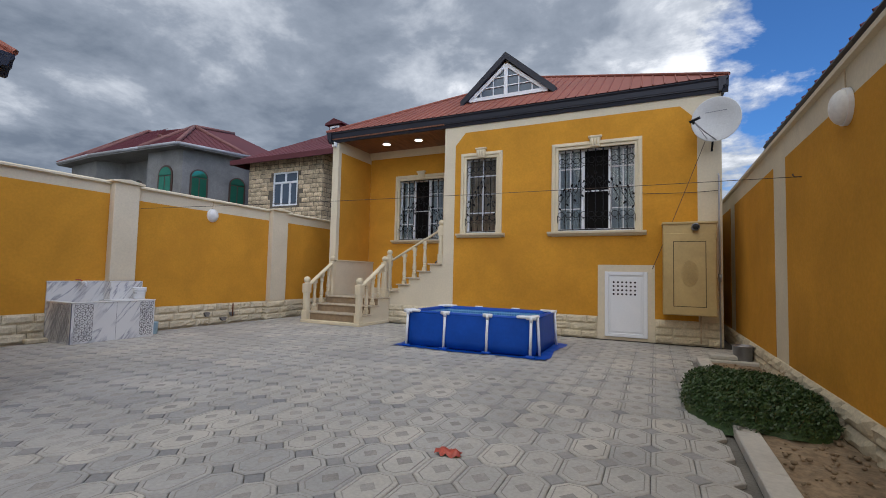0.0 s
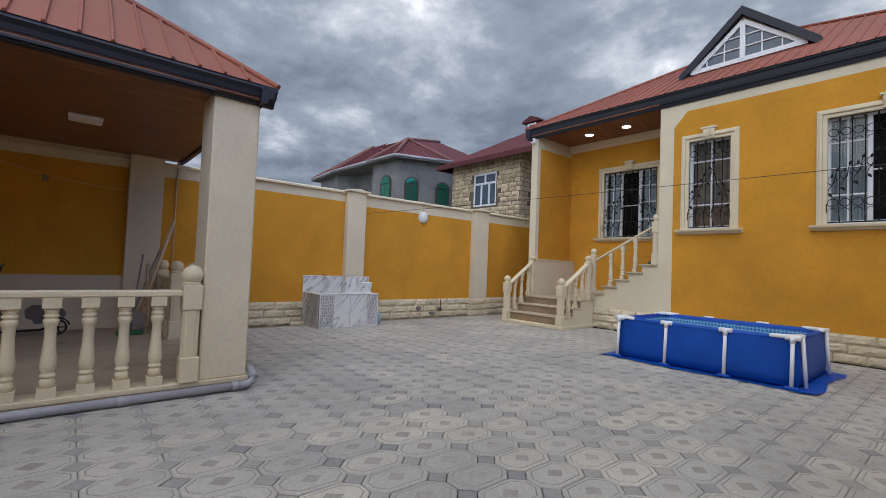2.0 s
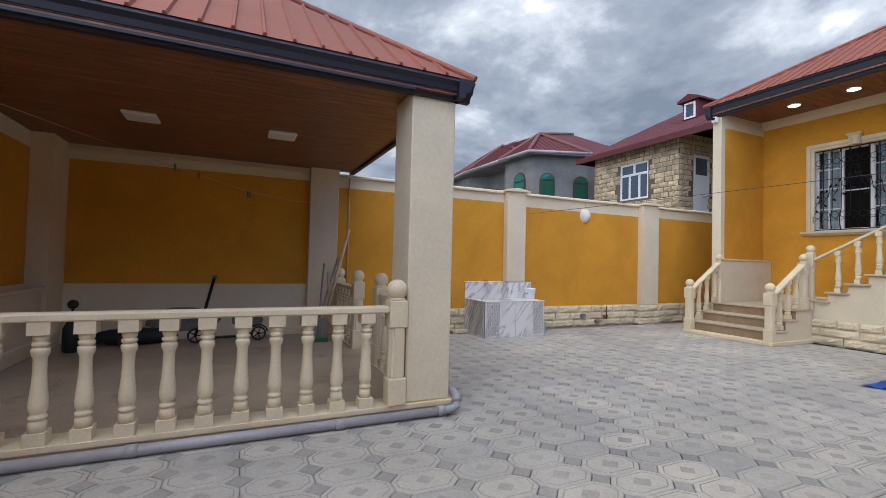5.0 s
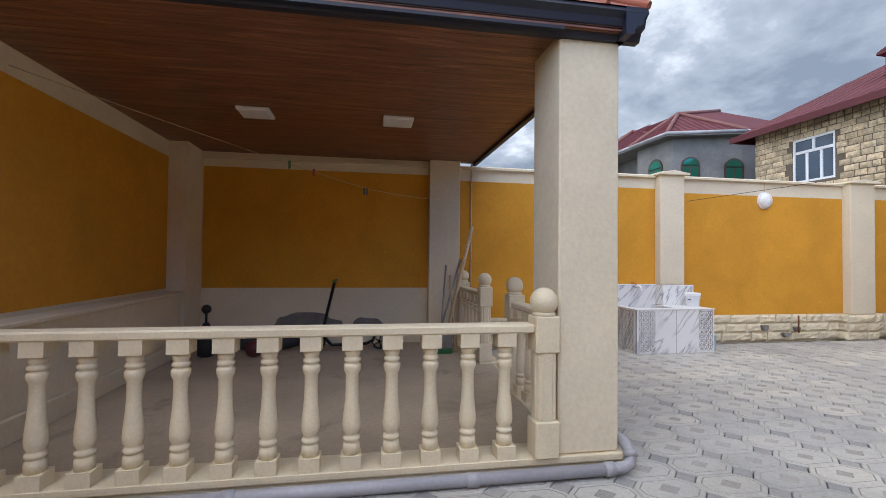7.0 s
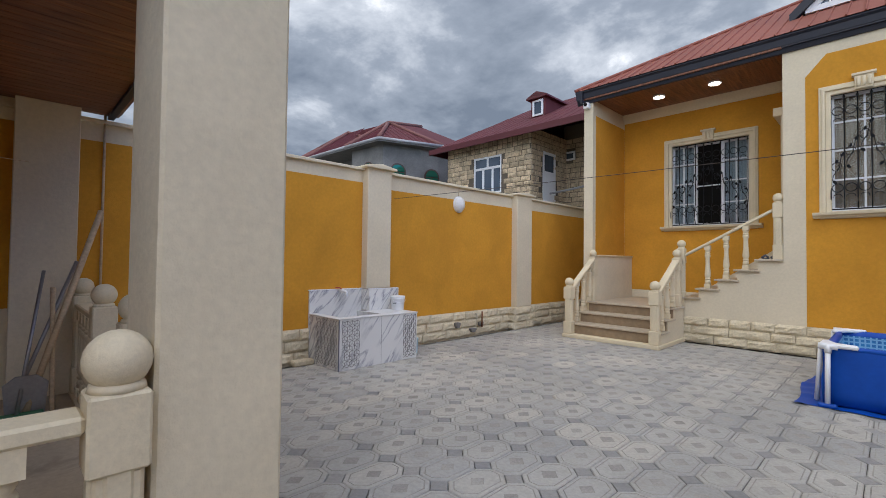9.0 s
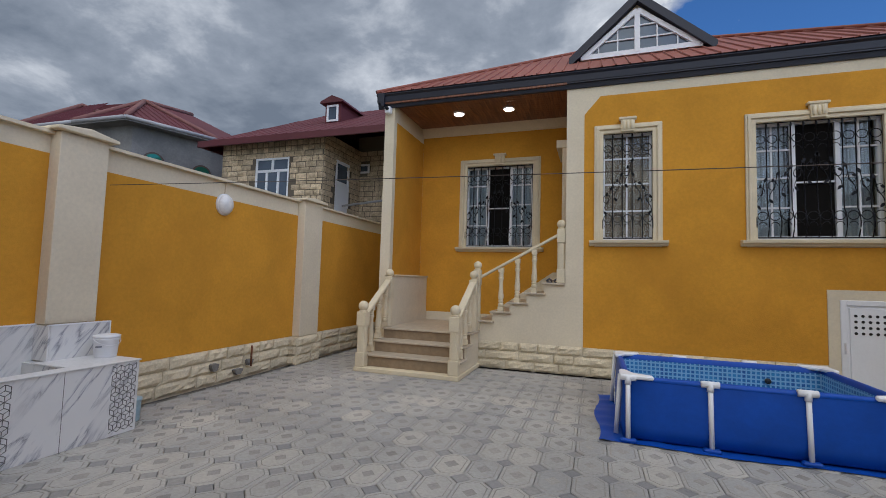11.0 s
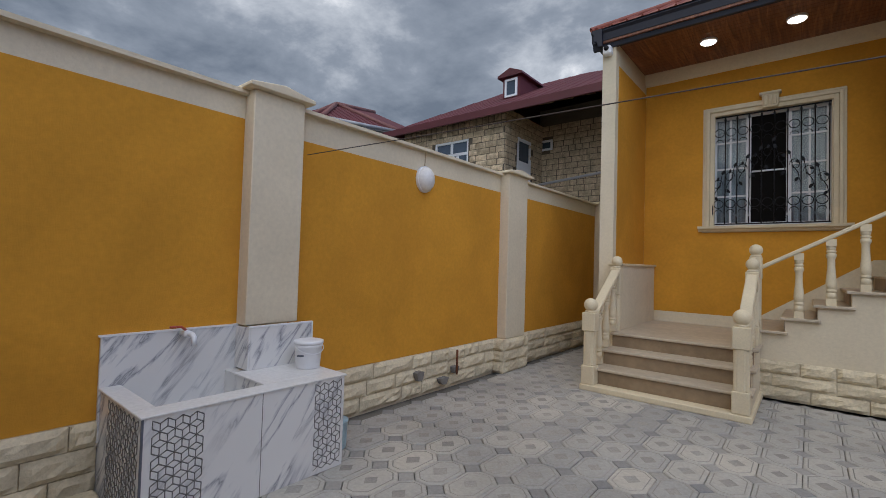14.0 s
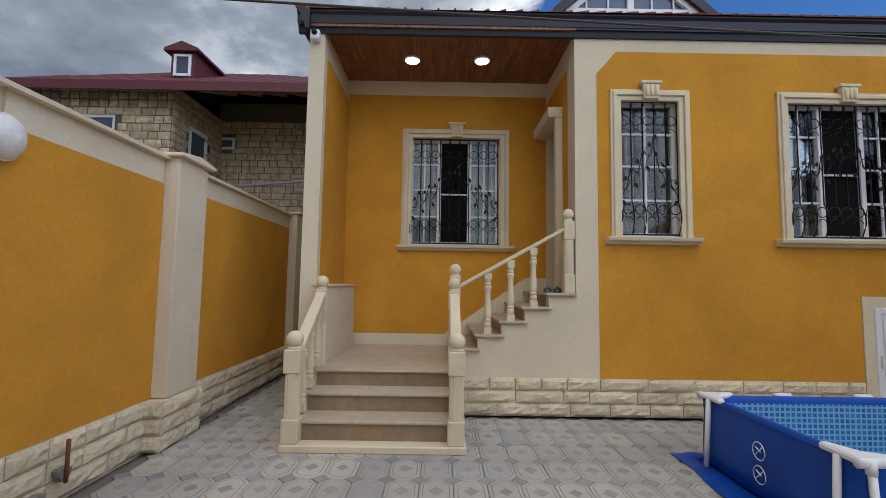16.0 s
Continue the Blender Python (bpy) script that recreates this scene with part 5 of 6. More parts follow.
part(dish, "receiver", Mesh().tube([p1 - side * 0.10 + upd * 0.05, p1 + side * 0.06 - upd * 0.01], 0.024, 8).tube([p1 + upd * 0.03, p1 - upd * 0.05], 0.020, 8), IRON, "black receiver head")
part(dish, "bracket", Mesh().tube([cd - axis * 0.04, (0.28, 10.42, 3.86), (0.28, 10.49, 3.86)], 0.02, 6).tube([(0.28, 10.42, 3.86), (0.24, 10.42, 3.45)], 0.018, 6), IRON)
m = Mesh()
for k in range(10):
    c0 = cd + axis * 0.02 + upd * 0.14 + side * (-0.16 + 0.033 * k)
    m.tube([c0, c0 + side * 0.022], 0.007, 4)
part(dish, "badge_bars", m, BADGE, "row of dark bars")


def cable(points, r, label, name="cable", mat=None, sag=0.0):
    pts = []
    for (a, b) in zip(points, points[1:]):
        a, b = Vector(a), Vector(b)
        for k in range(12):
            u = k / 12
            pts.append(a.lerp(b, u) - Vector((0, 0, 4 * sag * u * (1 - u))))
    pts.append(Vector(points[-1]))
    return single(name, Mesh().tube(pts, r, 5), mat or CABLE, label, "cable")


cable([(-9.0, 6.21, 2.22), (0.63, 6.80, 2.21)], 0.0035, "thin wire stretched across the yard", "clothes_line", sag=0.03)
cable([(0.12, 10.2, 3.58), (-0.72, 10.46, 1.35)], 0.006, "thin brown cable hanging from the dish", sag=0.02)
cable([(-0.90, 10.47, 2.78), (-0.3, 10.45, 2.74), (0.38, 10.47, 2.76)], 0.006, "thin brown cable along the house wall", sag=0.01)
single("wall_hook", Mesh().tube([(0.638, 6.80, 2.21), (0.58, 6.80, 2.21), (0.565, 6.82, 2.24), (0.58, 6.85, 2.25)], 0.006, 5), CABLE, "bent iron hook in the wall", "hook")


def wall_lamp(x, y, z, out, top):
    l = thing("wall_lamp", (x, y, z), "round white opal wall lamp, unlit", "wall lamp", "yard wall lamps")
    v, n = [], 22
    for k in range(8):
        a = k * math.pi / 14
        v += [(x + out * (0.03 + 0.085 * math.sin(a)), y + 0.118 * math.cos(a) * math.cos(2 * math.pi * i / n), z + 0.135 * math.cos(a) * math.sin(2 * math.pi * i / n)) for i in range(n)]
    f = [(k * n + i, k * n + (i + 1) % n, (k + 1) * n + (i + 1) % n, (k + 1) * n + i) for k in range(7) for i in range(n)] + [tuple(range(7 * n, 8 * n))]
    part(l, "globe", Mesh().add(v, f, True), OPAL)
    v = []
    for d in (0.0, 0.035):
        v += [(x + out * d, y + 0.125 * math.cos(2 * math.pi * i / n), z + 0.142 * math.sin(2 * math.pi * i / n)) for i in range(n)]
    part(l, "base", Mesh().add(v, [(i, (i + 1) % n, n + (i + 1) % n, n + i) for i in range(n)] + [tuple(range(n, 2 * n))]), PVC)
    part(l, "cable", Mesh().tube([(x + out * 0.01, y, z + 0.13), (x + out * 0.012, y + 0.01, top)], 0.006, 5), HANDLE, "thin tan cable")


wall_lamp(WEST + 0.006, 7.78, 2.30, 1, 2.60)
wall_lamp(EAST - 0.006, 5.60, 2.49, -1, 2.78)
cam_box = thing("security_camera", (-8.18, 10.42, 4.48), "small white security camera on the porch pillar", "security camera")
part(cam_box, "housing", Mesh().box(-8.235, -8.125, 10.38, 10.494, 4.40, 4.52), PVC, bevel=0.015)
part(cam_box, "lens", Mesh().tube([(-8.18, 10.39, 4.48), (-8.18, 10.36, 4.475)], 0.034, 12), IRON, "black lens")

# ---------------------------------------------------------------- planter and hedge
m = Mesh()
y = -1.0
while y < 8.8:
    m.box(-0.14, 0.02, y, min(y + 0.79, 8.86), -0.03, 0.05)
    y += 0.8
m.box(0.02, EAST, 8.72, 8.86, -0.03, 0.048)
structure("trim_planter_kerb", m, KERB, "pale concrete kerb round the planting strip", bevel=0.008)
m = Mesh()
nx_, ny_ = 12, 150
v = [(0.02 + 0.62 * i / nx_, -1.0 + 9.75 * j / ny_, 0.012 + 0.03 * noise.noise((i * 0.4, j * 0.35, 0.0)) + 0.012 * noise.noise((i * 1.7, j * 1.6, 4.0))) for j in range(ny_ + 1) for i in range(nx_ + 1)]
m.add(v, [(j * (nx_ + 1) + i, j * (nx_ + 1) + i + 1, (j + 1) * (nx_ + 1) + i + 1, (j + 1) * (nx_ + 1) + i) for j in range(ny_) for i in range(nx_)], True)
structure("ground_soil", m, SOIL, "dry brown crumbly soil of the planting strip")
rng = random.Random(5)
m = Mesh()
for k in range(420):
    x, y, r = rng.uniform(0.04, 0.62), rng.uniform(3.2, 8.6), rng.uniform(0.006, 0.022)
    m.ball((x, y, 0.02 + r * 0.4), r, 5, 0.7)
tagged(new("soil_clods", m.data("soil_clods", SOIL)), "dry brown soil clods", "soil", kind="stuff")


def foliage():
    mt = bpy.data.materials.new("dark_green_small_leaves")
    mt.use_nodes = True
    t = mt.node_tree
    b = t.nodes["Principled BSDF"]
    pos = t.nodes.new("ShaderNodeNewGeometry").outputs["Position"]
    n = nodes_of(t, "ShaderNodeTexNoise", Scale=7.0, Detail=4.0, Roughness=0.7)
    n2 = nodes_of(t, "ShaderNodeTexNoise", Scale=90.0, Detail=1.0)
    t.links.new(pos, n.inputs["Vector"])
    t.links.new(pos, n2.inputs["Vector"])
    c = ramp(t, n2.outputs[0], [(0.3, (0.018, 0.040, 0.011)), (0.55, (0.040, 0.082, 0.020)), (0.75, (0.085, 0.135, 0.034))])
    c = mixed(t, ramp(t, n.outputs[0], [(0.62, (0, 0, 0)), (0.78, (0.7, 0.7, 0.7))]), c, (0.10, 0.06, 0.035))
    t.links.new(c, b.inputs["Base Color"])
    b.inputs["Roughness"].default_value = 0.5
    return mt


def hedge_height(x, y):
    u, w = (x - 0.10) / 0.54, (y - 6.32) / 0.92
    d = (abs(u) ** 2.6 + abs(w) ** 3.0) + 0.22 * noise.noise((x * 3.1, y * 2.7, 1.0))
    d = max(d, 0.0)
    return 0.0 if d >= 1 else 0.20 * (1 - d ** 2.2) ** 0.5 * (1 + 0.22 * noise.noise((x * 5, y * 5, 7.0)))


hedge = thing("hedge", (0.1, 6.45, 0.03), "low dark green clipped shrub spreading over the kerb", "shrub")
LEAFY = foliage()
m = Mesh()
count = 0
while count < 15000:
    x, y = rng.uniform(-0.48, 0.64), rng.uniform(5.3, 7.4)
    h = hedge_height(x, y)
    if h < 0.03:
        continue
    z = 0.03 + h * (1 - 0.75 * rng.random() ** 2.2)
    n_ = Vector((rng.gauss(0, 1), rng.gauss(0, 1), rng.gauss(0.6, 1))).normalized()
    a = n_.orthogonal().normalized()
    b = n_.cross(a)
    s1, s2 = rng.uniform(0.010, 0.020), rng.uniform(0.006, 0.011)
    c = Vector((x + rng.gauss(0, 0.012), y + rng.gauss(0, 0.012), z + rng.uniform(-0.01, 0.03)))
    m.add([c - a * s1, c + b * s2, c + a * s1 * 1.2, c - b * s2], [(0, 1, 2, 3)])
    count += 1
tagged(part(hedge, "leaves", m, LEAFY, fix=False), kind="stuff")
m = Mesh()
for k in range(150):
    x, y = rng.uniform(-0.4, 0.58), rng.uniform(5.5, 7.4)
    h = hedge_height(x, y)
    if h > 0.08:
        m.tube([(x * 0.6 + 0.05, y * 0.8 + 1.29, 0.02), (x * 0.9, y * 0.95 + 0.32, h * 0.5), (x, y, h + 0.02)], 0.004, 4)
tagged(part(hedge, "twigs", m, HANDLE, fix=False), kind="stuff")
m = Mesh()
v, f = [], []
for j in range(31):
    for i in range(19):
        x, y = -0.44 + 1.06 * i / 18, 5.45 + 2.0 * j / 30
        v.append((x, y, 0.0 + max(hedge_height(x, y) - 0.07, -0.02)))
m.add(v, [(j * 19 + i, j * 19 + i + 1, (j + 1) * 19 + i + 1, (j + 1) * 19 + i) for j in range(30) for i in range(18)], True)
part(hedge, "shaded_core", m, LEAFY, fix=False)
pot = single("metal_bucket", Mesh().lathe([(0.11, 0.0), (0.115, 0.01), (0.135, 0.22), (0.142, 0.225), (0.142, 0.235), (0.13, 0.235), (0.112, 0.03), (0.01, 0.03)], (0.47, 9.12, 0.0), 20), STEEL, "old grey metal bucket beside the planter", "bucket")
single("loose_kerb_stone", Mesh().box(0.02, 0.36, 8.80, 8.98, 0.05, 0.11), KERB, "loose pale kerb stone lying on the planter edge", "stone", bevel=0.012)
wrap = Mesh()
v = [(-1.89 + 0.085 * (i / 8 - 0.5) * 2 + 0.008 * math.sin(j * 3 + i), 4.04 + 0.04 * (j / 5 - 0.5) * 2 + 0.008 * math.sin(i * 2), 0.012 + 0.03 * math.sin(math.pi * j / 5) * (1 if 0 < i < 8 else 0.4) + 0.012 * math.sin(i * 1.9 + j)) for j in range(6) for i in range(9)]
wrap.add(v, [(j * 9 + i, j * 9 + i + 1, (j + 1) * 9 + i + 1, (j + 1) * 9 + i) for j in range(5) for i in range(8)], True)
single("snack_wrapper", wrap, RED, "crumpled red wrapper lying on the paving", "litter")

# ---------------------------------------------------------------- things in the pavilion
scooter = thing("kick_scooter", (-8.75, 1.1, 0.10), "black kick scooter leaning at the back wall", "scooter")
def wheel(y):
    w = part(scooter, "wheel", Mesh().tube([(-8.75, y + 0.088 * math.cos(a), 0.20 + 0.088 * math.sin(a)) for a in [k * math.pi / 10 for k in range(21)]], 0.014, 6), RUBBER)
    m = Mesh()
    for k in range(5):
        a = 2 * math.pi * k / 5
        m.tube([(-8.75, y, 0.20), (-8.75, y + 0.08 * math.cos(a), 0.20 + 0.08 * math.sin(a))], 0.008, 5)
    m.tube([(-8.78, y, 0.20), (-8.72, y, 0.20)], 0.018, 8)
    part(w, "spokes", m, IRON)
wheel(0.72)
wheel(1.50)
part(scooter, "deck", Mesh().prism([(0.84, 0.20), (0.90, 0.155), (1.34, 0.165), (1.44, 0.22), (1.44, 0.235), (1.33, 0.185), (0.90, 0.175), (0.80, 0.30), (0.78, 0.29)], "x", -8.80, -8.70), IRON, bevel=0.004)
part(scooter, "stem", Mesh().tube([(-8.75, 0.72, 0.22), (-8.75, 0.79, 0.40), (-8.75, 0.92, 0.98)], 0.02, 8), IRON)
part(scooter, "handlebar", Mesh().tube([(-8.90, 0.925, 0.99), (-8.60, 0.925, 0.99)], 0.014, 8), IRON)
part(scooter, "grip", Mesh().tube([(-8.61, 0.925, 0.99), (-8.50, 0.925, 0.99)], 0.019, 8).tube([(-8.89, 0.925, 0.99), (-9.0, 0.925, 0.99)], 0.019, 8), GREEN, "green grips")
part(scooter, "mudguard", Mesh().tube([(-8.75, 1.50 + 0.12 * math.cos(a), 0.20 + 0.12 * math.sin(a)) for a in [0.2 + k * 0.3 for k in range(8)]], 0.010, 5), IRON)

m = Mesh()
v, n = [], 12
for k in range(15):
    y = -0.45 + 0.95 * k / 14
    r = 0.11 * (math.sin(math.pi * min(max((k + 0.4) / 14.8, 0), 1)) ** 0.35) * (1 + 0.12 * noise.noise((k * 0.7, 0, 0)))
    v += [(-8.85 + 1.25 * r * math.cos(2 * math.pi * i / n), y, 0.10 + 0.11 + r * math.sin(2 * math.pi * i / n)) for i in range(n)]
m.add(v, [(k * n + i, k * n + (i + 1) % n, (k + 1) * n + (i + 1) % n, (k + 1) * n + i) for k in range(14) for i in range(n)] + [tuple(range(n)), tuple(range(14 * n, 15 * n))], True)
single("duffel_bag", m, RUBBER, "long black bag lying against the back wall", "bag")
single("ball", Mesh().ball((-8.45, 0.02, 0.20), 0.10, 16), MAROON, "dark red ball on the pavilion floor", "ball")
spray = thing("garden_sprayer", (-8.55, -0.55, 0.10), "black hand sprayer standing in the corner", "sprayer")
part(spray, "tank", Mesh().lathe([(0.07, 0.0), (0.09, 0.02), (0.09, 0.28), (0.05, 0.36), (0.03, 0.40)], (-8.55, -0.55, 0.10), 14), RUBBER)
part(spray, "pump_handle", Mesh().tube([(-8.55, -0.55, 0.48), (-8.55, -0.55, 0.62)], 0.014, 6).ball((-8.55, -0.55, 0.66), 0.055, 10), RUBBER)


def long_tool(name, label, foot, top, r, mat, extra=None):
    t = thing(name, foot, label, "tool", "leaning tools")
    part(t, "handle", Mesh().tube([foot, top], r, 8), mat)
    if extra:
        part(t, extra[0], extra[1], extra[2])


long_tool("shovel", "wooden-handled shovel leaning at the pilaster", (-8.45, 2.30, 0.14), (-8.93, 2.78, 1.74), 0.024, HANDLE, ("blade", Mesh().prism([(2.19, 0.11), (2.41, 0.11), (2.43, 0.36), (2.36, 0.42), (2.24, 0.42), (2.17, 0.36)], "x", -8.47, -8.455), STEEL))
long_tool("hoe", "old wooden tool handle leaning at the pilaster", (-8.40, 2.45, 0.11), (-8.85, 2.46, 1.06), 0.017, HANDLE)
long_tool("rake", "dark metal-handled rake leaning at the pilaster", (-8.50, 2.20, 0.11), (-8.95, 2.62, 1.28), 0.015, STEEL)
m = Mesh().box(-8.42, -8.33, 2.10, 2.40, 0.11, 0.16)
for k in range(14):
    m.box(-8.41, -8.34, 2.105 + 0.021 * k, 2.118 + 0.021 * k, 0.10, 0.12)
long_tool("broom", "broom with a green plastic head on the floor", (-8.38, 2.25, 0.15), (-8.88, 2.40, 1.20), 0.013, STEEL, ("head", m, GREEN))

m = Mesh()
for y0, y1, z0, z1, seed in ((0.06, 0.97, 0.16, 0.54, 2.0), (1.17, 1.58, 0.20, 0.46, 9.0)):
    cy, cz = (y0 + y1) / 2, (z0 + z1) / 2
    pts = []
    for k in range(28):
        a = 2 * math.pi * k / 28
        g = 1 + 0.32 * noise.noise((math.cos(a) * 1.7 + seed, math.sin(a) * 1.7, seed))
        pts.append((cy + (y1 - y0) / 2 * g * math.copysign(abs(math.cos(a)) ** 0.8, math.cos(a)), cz + (z1 - z0) / 2 * g * math.copysign(abs(math.sin(a)) ** 0.8, math.sin(a))))
    m.prism(pts, "x", WEST, WEST + 0.008)
structure("trim_cement_patches", m, PATCH, "bare grey cement patches on the cream dado")
line_pts = [(-6.2, PAV_S + 0.02, 2.55), (-7.98, 1.28, 2.09), (-8.98, 2.30, 2.12)]
cable(line_pts, 0.003, "thin clothes line across the pavilion", "clothes_line", HANDLE, 0.02)
for x, y, z, mt in ((-7.98, 1.28, 2.07, GREEN), (-8.01, 1.31, 2.07, BADGE), (-7.55, 0.77, 2.18, RED), (-7.38, 0.56, 2.22, GREEN)):
    single("clothes_peg", Mesh().box(x - 0.006, x + 0.006, y - 0.006, y + 0.006, z - 0.06, z + 0.02).box(x - 0.004, x + 0.004, y + 0.008, y + 0.016, z - 0.055, z + 0.02), mt, "small plastic clothes peg hanging on the line", "clothes peg", "clothes pegs")
single("downpipe", Mesh().tube([(WEST + 0.03, 2.82, 0.45), (WEST + 0.03, 2.82, 2.75)], 0.012, 6), HANDLE, "thin conduit on the yard wall", "pipe")

# slippers on the top step
for dx in (0.0, 0.12):
    v = [(-5.30 + dx + 0.045 * math.cos(a), 10.80 + 0.11 * math.sin(a)) for a in [k * math.pi / 8 for k in range(16)]]
    m = Mesh().prism(v, "z", 1.405, 1.425).tube([(-5.345 + dx, 10.77, 1.43), (-5.30 + dx, 10.76, 1.47), (-5.255 + dx, 10.77, 1.43)], 0.02, 6)
    single("slipper", m, BADGE, "dark slipper standing on the top step", "shoe", "slippers")
# stains and a rusty stub at the foot of the west wall
m = Mesh()
for y, z, w, h in ((7.72, 0.22, 0.10, 0.13), (8.12, 0.10, 0.13, 0.10), (8.33, 0.19, 0.09, 0.11)):
    m.prism([(y + w / 2 * (1 + 0.3 * math.sin(3 * a)) * math.cos(a), z + h / 2 * (1 + 0.3 * math.cos(2 * a)) * math.sin(a)) for a in [k * math.pi / 6 for k in range(12)]], "x", WEST + 0.05, WEST + 0.108)
structure("trim_plinth_stains", m, PATCH, "dark cement blotches on the stone plinth")
RUST = material("rusty_iron", (0.16, 0.055, 0.02), 0.9, fine=50, fine_amount=0.3)
single("iron_stub", Mesh().tube([(WEST + 0.12, 8.32, 0.14), (WEST + 0.12, 8.32, 0.42)], 0.013, 6), RUST, "rusty iron stub fixed to the plinth", "pipe")

# ---------------------------------------------------------------- neighbouring houses
stone = thing("neighbour_house", (-14, 20, 0), "unfinished limestone-block house with a maroon metal roof", "house", "neighbouring houses")
NX0, NX1, NY, NB, NZ = -17.65, -13.30, 16.0, 18.5, 6.28
NWIN = (-16.14, -14.70, 4.02, 5.53)
m = Mesh().grid_wall("x", NY, NY + 0.4, NX0, NX1, 0, NZ, [NWIN])
m.grid_wall("y", NX1 - 0.4, NX1, NY + 0.4, NB, 0, NZ, [(16.75, 17.65, 3.4, 5.55)])
m.grid_wall("x", NB, NB + 0.4, NX1, -7.0, 0, NZ + 0.6, [(-13.42, -12.9, 5.44, 5.80)])
m.grid_wall("y", NX0, NX0 + 0.4, NY + 0.4, 26, 0, NZ).box(NX0, -7, 26, 26.3, 0, NZ).box(-7.3, -7, NB, 26, 0, NZ)
stone_wall = part(stone, "wall", m, JOINT)
m = Mesh()
ribbed_slope(m, (NX0 - 0.5, NY - 0.6, 6.10), (-6.2, NY - 0.6, 6.10), (-16.6, 21.0, 9.0), (-12.8, 21.0, 9.0), 0.45, 0.015)
ribbed_slope(m, (NX0 - 0.5, 27, 6.1), (NX0 - 0.5, NY - 0.6, 6.10), (-16.6, 21.0, 9.0), (-16.6, 21.0, 9.0), 0.45, 0.015)
ribbed_slope(m, (-6.2, NY - 0.6, 6.10), (-6.2, 27, 6.1), (-12.8, 21.0, 9.0), (-12.8, 21.0, 9.0), 0.45, 0.015)
ribbed_slope(m, (-6.2, 27, 6.10), (NX0 - 0.5, 27, 6.1), (-12.8, 21.0, 9.0), (-16.6, 21.0, 9.0), 0.45, 0.015)
part(stone, "roof", m, ROOF_DARK, fix=False)
m = Mesh().box(NX0 - 0.55, -6.2, NY - 0.66, NY - 0.58, 5.90, 6.12).box(NX0 - 0.55, NX0 - 0.47, NY - 0.6, 27, 5.92, 6.12)
part(stone, "fascia", m, MAROON, "maroon fascia board")
m = Mesh()
x = NX1 + 0.3
while x < -7:
    m.prism([(NY - 0.55, 5.98), (NB, 7.1), (NB, 7.24), (NY - 0.55, 6.10)], "x", x, x + 0.09)
    x += 0.75
for k in range(5):
    y = NY - 0.3 + 0.55 * k
    m.prism([(y, 6.00 + (y - NY + 0.55) * 0.515), (y + 0.12, 6.00 + (y + 0.12 - NY + 0.55) * 0.515), (y + 0.12, 6.02 + (y + 0.12 - NY + 0.55) * 0.515), (y, 6.02 + (y - NY + 0.55) * 0.515)], "x", NX1, -7)
part(stone, "rafters", m, HANDLE, "bare wooden rafters under the eaves")


def plain_window(owner, x0, x1, z0, z1, y, lights):
    m = Mesh()
    t = 0.07
    m.box(x0, x1, y - 0.02, y + 0.06, z0, z0 + t).box(x0, x1, y - 0.02, y + 0.06, z1 - t, z1).box(x0, x0 + t, y - 0.02, y + 0.06, z0 + t, z1 - t).box(x1 - t, x1, y - 0.02, y + 0.06, z0 + t, z1 - t)
    for a, b, c, d in lights:
        m.box(x0 + a * (x1 - x0), x0 + b * (x1 - x0), y - 0.015, y + 0.055, z0 + c * (z1 - z0), z0 + d * (z1 - z0))
    w = part(owner, "window", m, PVC, "white plastic window")
    part(w, "pane", Mesh().box(x0 + t, x1 - t, y + 0.02, y + 0.03, z0 + t, z1 - t), GREYGLASS)


plain_window(stone, *NWIN, NY + 0.03, [(0.05, 0.95, 0.66, 0.72), (0.47, 0.53, 0.70, 0.96), (0.31, 0.37, 0.04, 0.68), (0.65, 0.71, 0.04, 0.68)])
plain_window(stone, -13.42, -12.9, 5.44, 5.80, NB - 0.03, [])
m = Mesh().box(NX1 - 0.06, NX1 + 0.02, 16.75, 16.85, 3.4, 5.55).box(NX1 - 0.06, NX1 + 0.02, 17.55, 17.65, 3.4, 5.55).box(NX1 - 0.06, NX1 + 0.02, 16.85, 17.55, 5.45, 5.55).box(NX1 - 0.05, NX1 + 0.01, 16.85, 17.55, 3.4, 4.8)
dn = part(stone, "door", m, PVC, "white plastic balcony door")
part(dn, "pane", Mesh().box(NX1 - 0.04, NX1 - 0.02, 16.85, 17.55, 4.8, 5.45), GREYGLASS)
part(stone, "pipe_rail", Mesh().tube([(-13.25, 17.2, 3.95), (-9.0, 17.2, 4.35)], 0.04, 8), PIPE)
# small roof dormer
m = Mesh().box(-14.42, -13.74, 17.6, 20.0, 6.9, 8.0)
part(stone, "dormer", m, ROOF_DARK)
m = Mesh().prism([(-14.58, 7.98), (-13.58, 7.98), (-13.60, 8.06), (-14.08, 8.26), (-14.56, 8.06)], "y", 17.45, 20.2)
part(stone, "dormer_roof", m, MAROON)
plain_window(stone, -14.33, -13.84, 7.28, 7.92, 17.57, [])

grey = thing("neighbour_house", (-26, 19, 0), "grey cement-rendered house with arched green windows and a maroon roof", "house", "neighbouring houses")
FOOT = [(-32.0, 15.6), (-28.6, 15.2), (-27.9, 16.3), (-24.7, 16.3), (-24.2, 15.3), (-21.6, 15.4), (-20.7, 18.3), (-20.7, 24.5), (-32.0, 24.5)]
part(grey, "wall", Mesh().prism(FOOT, "z", 0, 7.05), CONCRETE)
EAVES = [(-32.5, 15.1), (-28.5, 14.7), (-24.1, 14.8), (-21.3, 14.9), (-20.2, 18.1), (-20.2, 25.0), (-32.5, 25.0)]
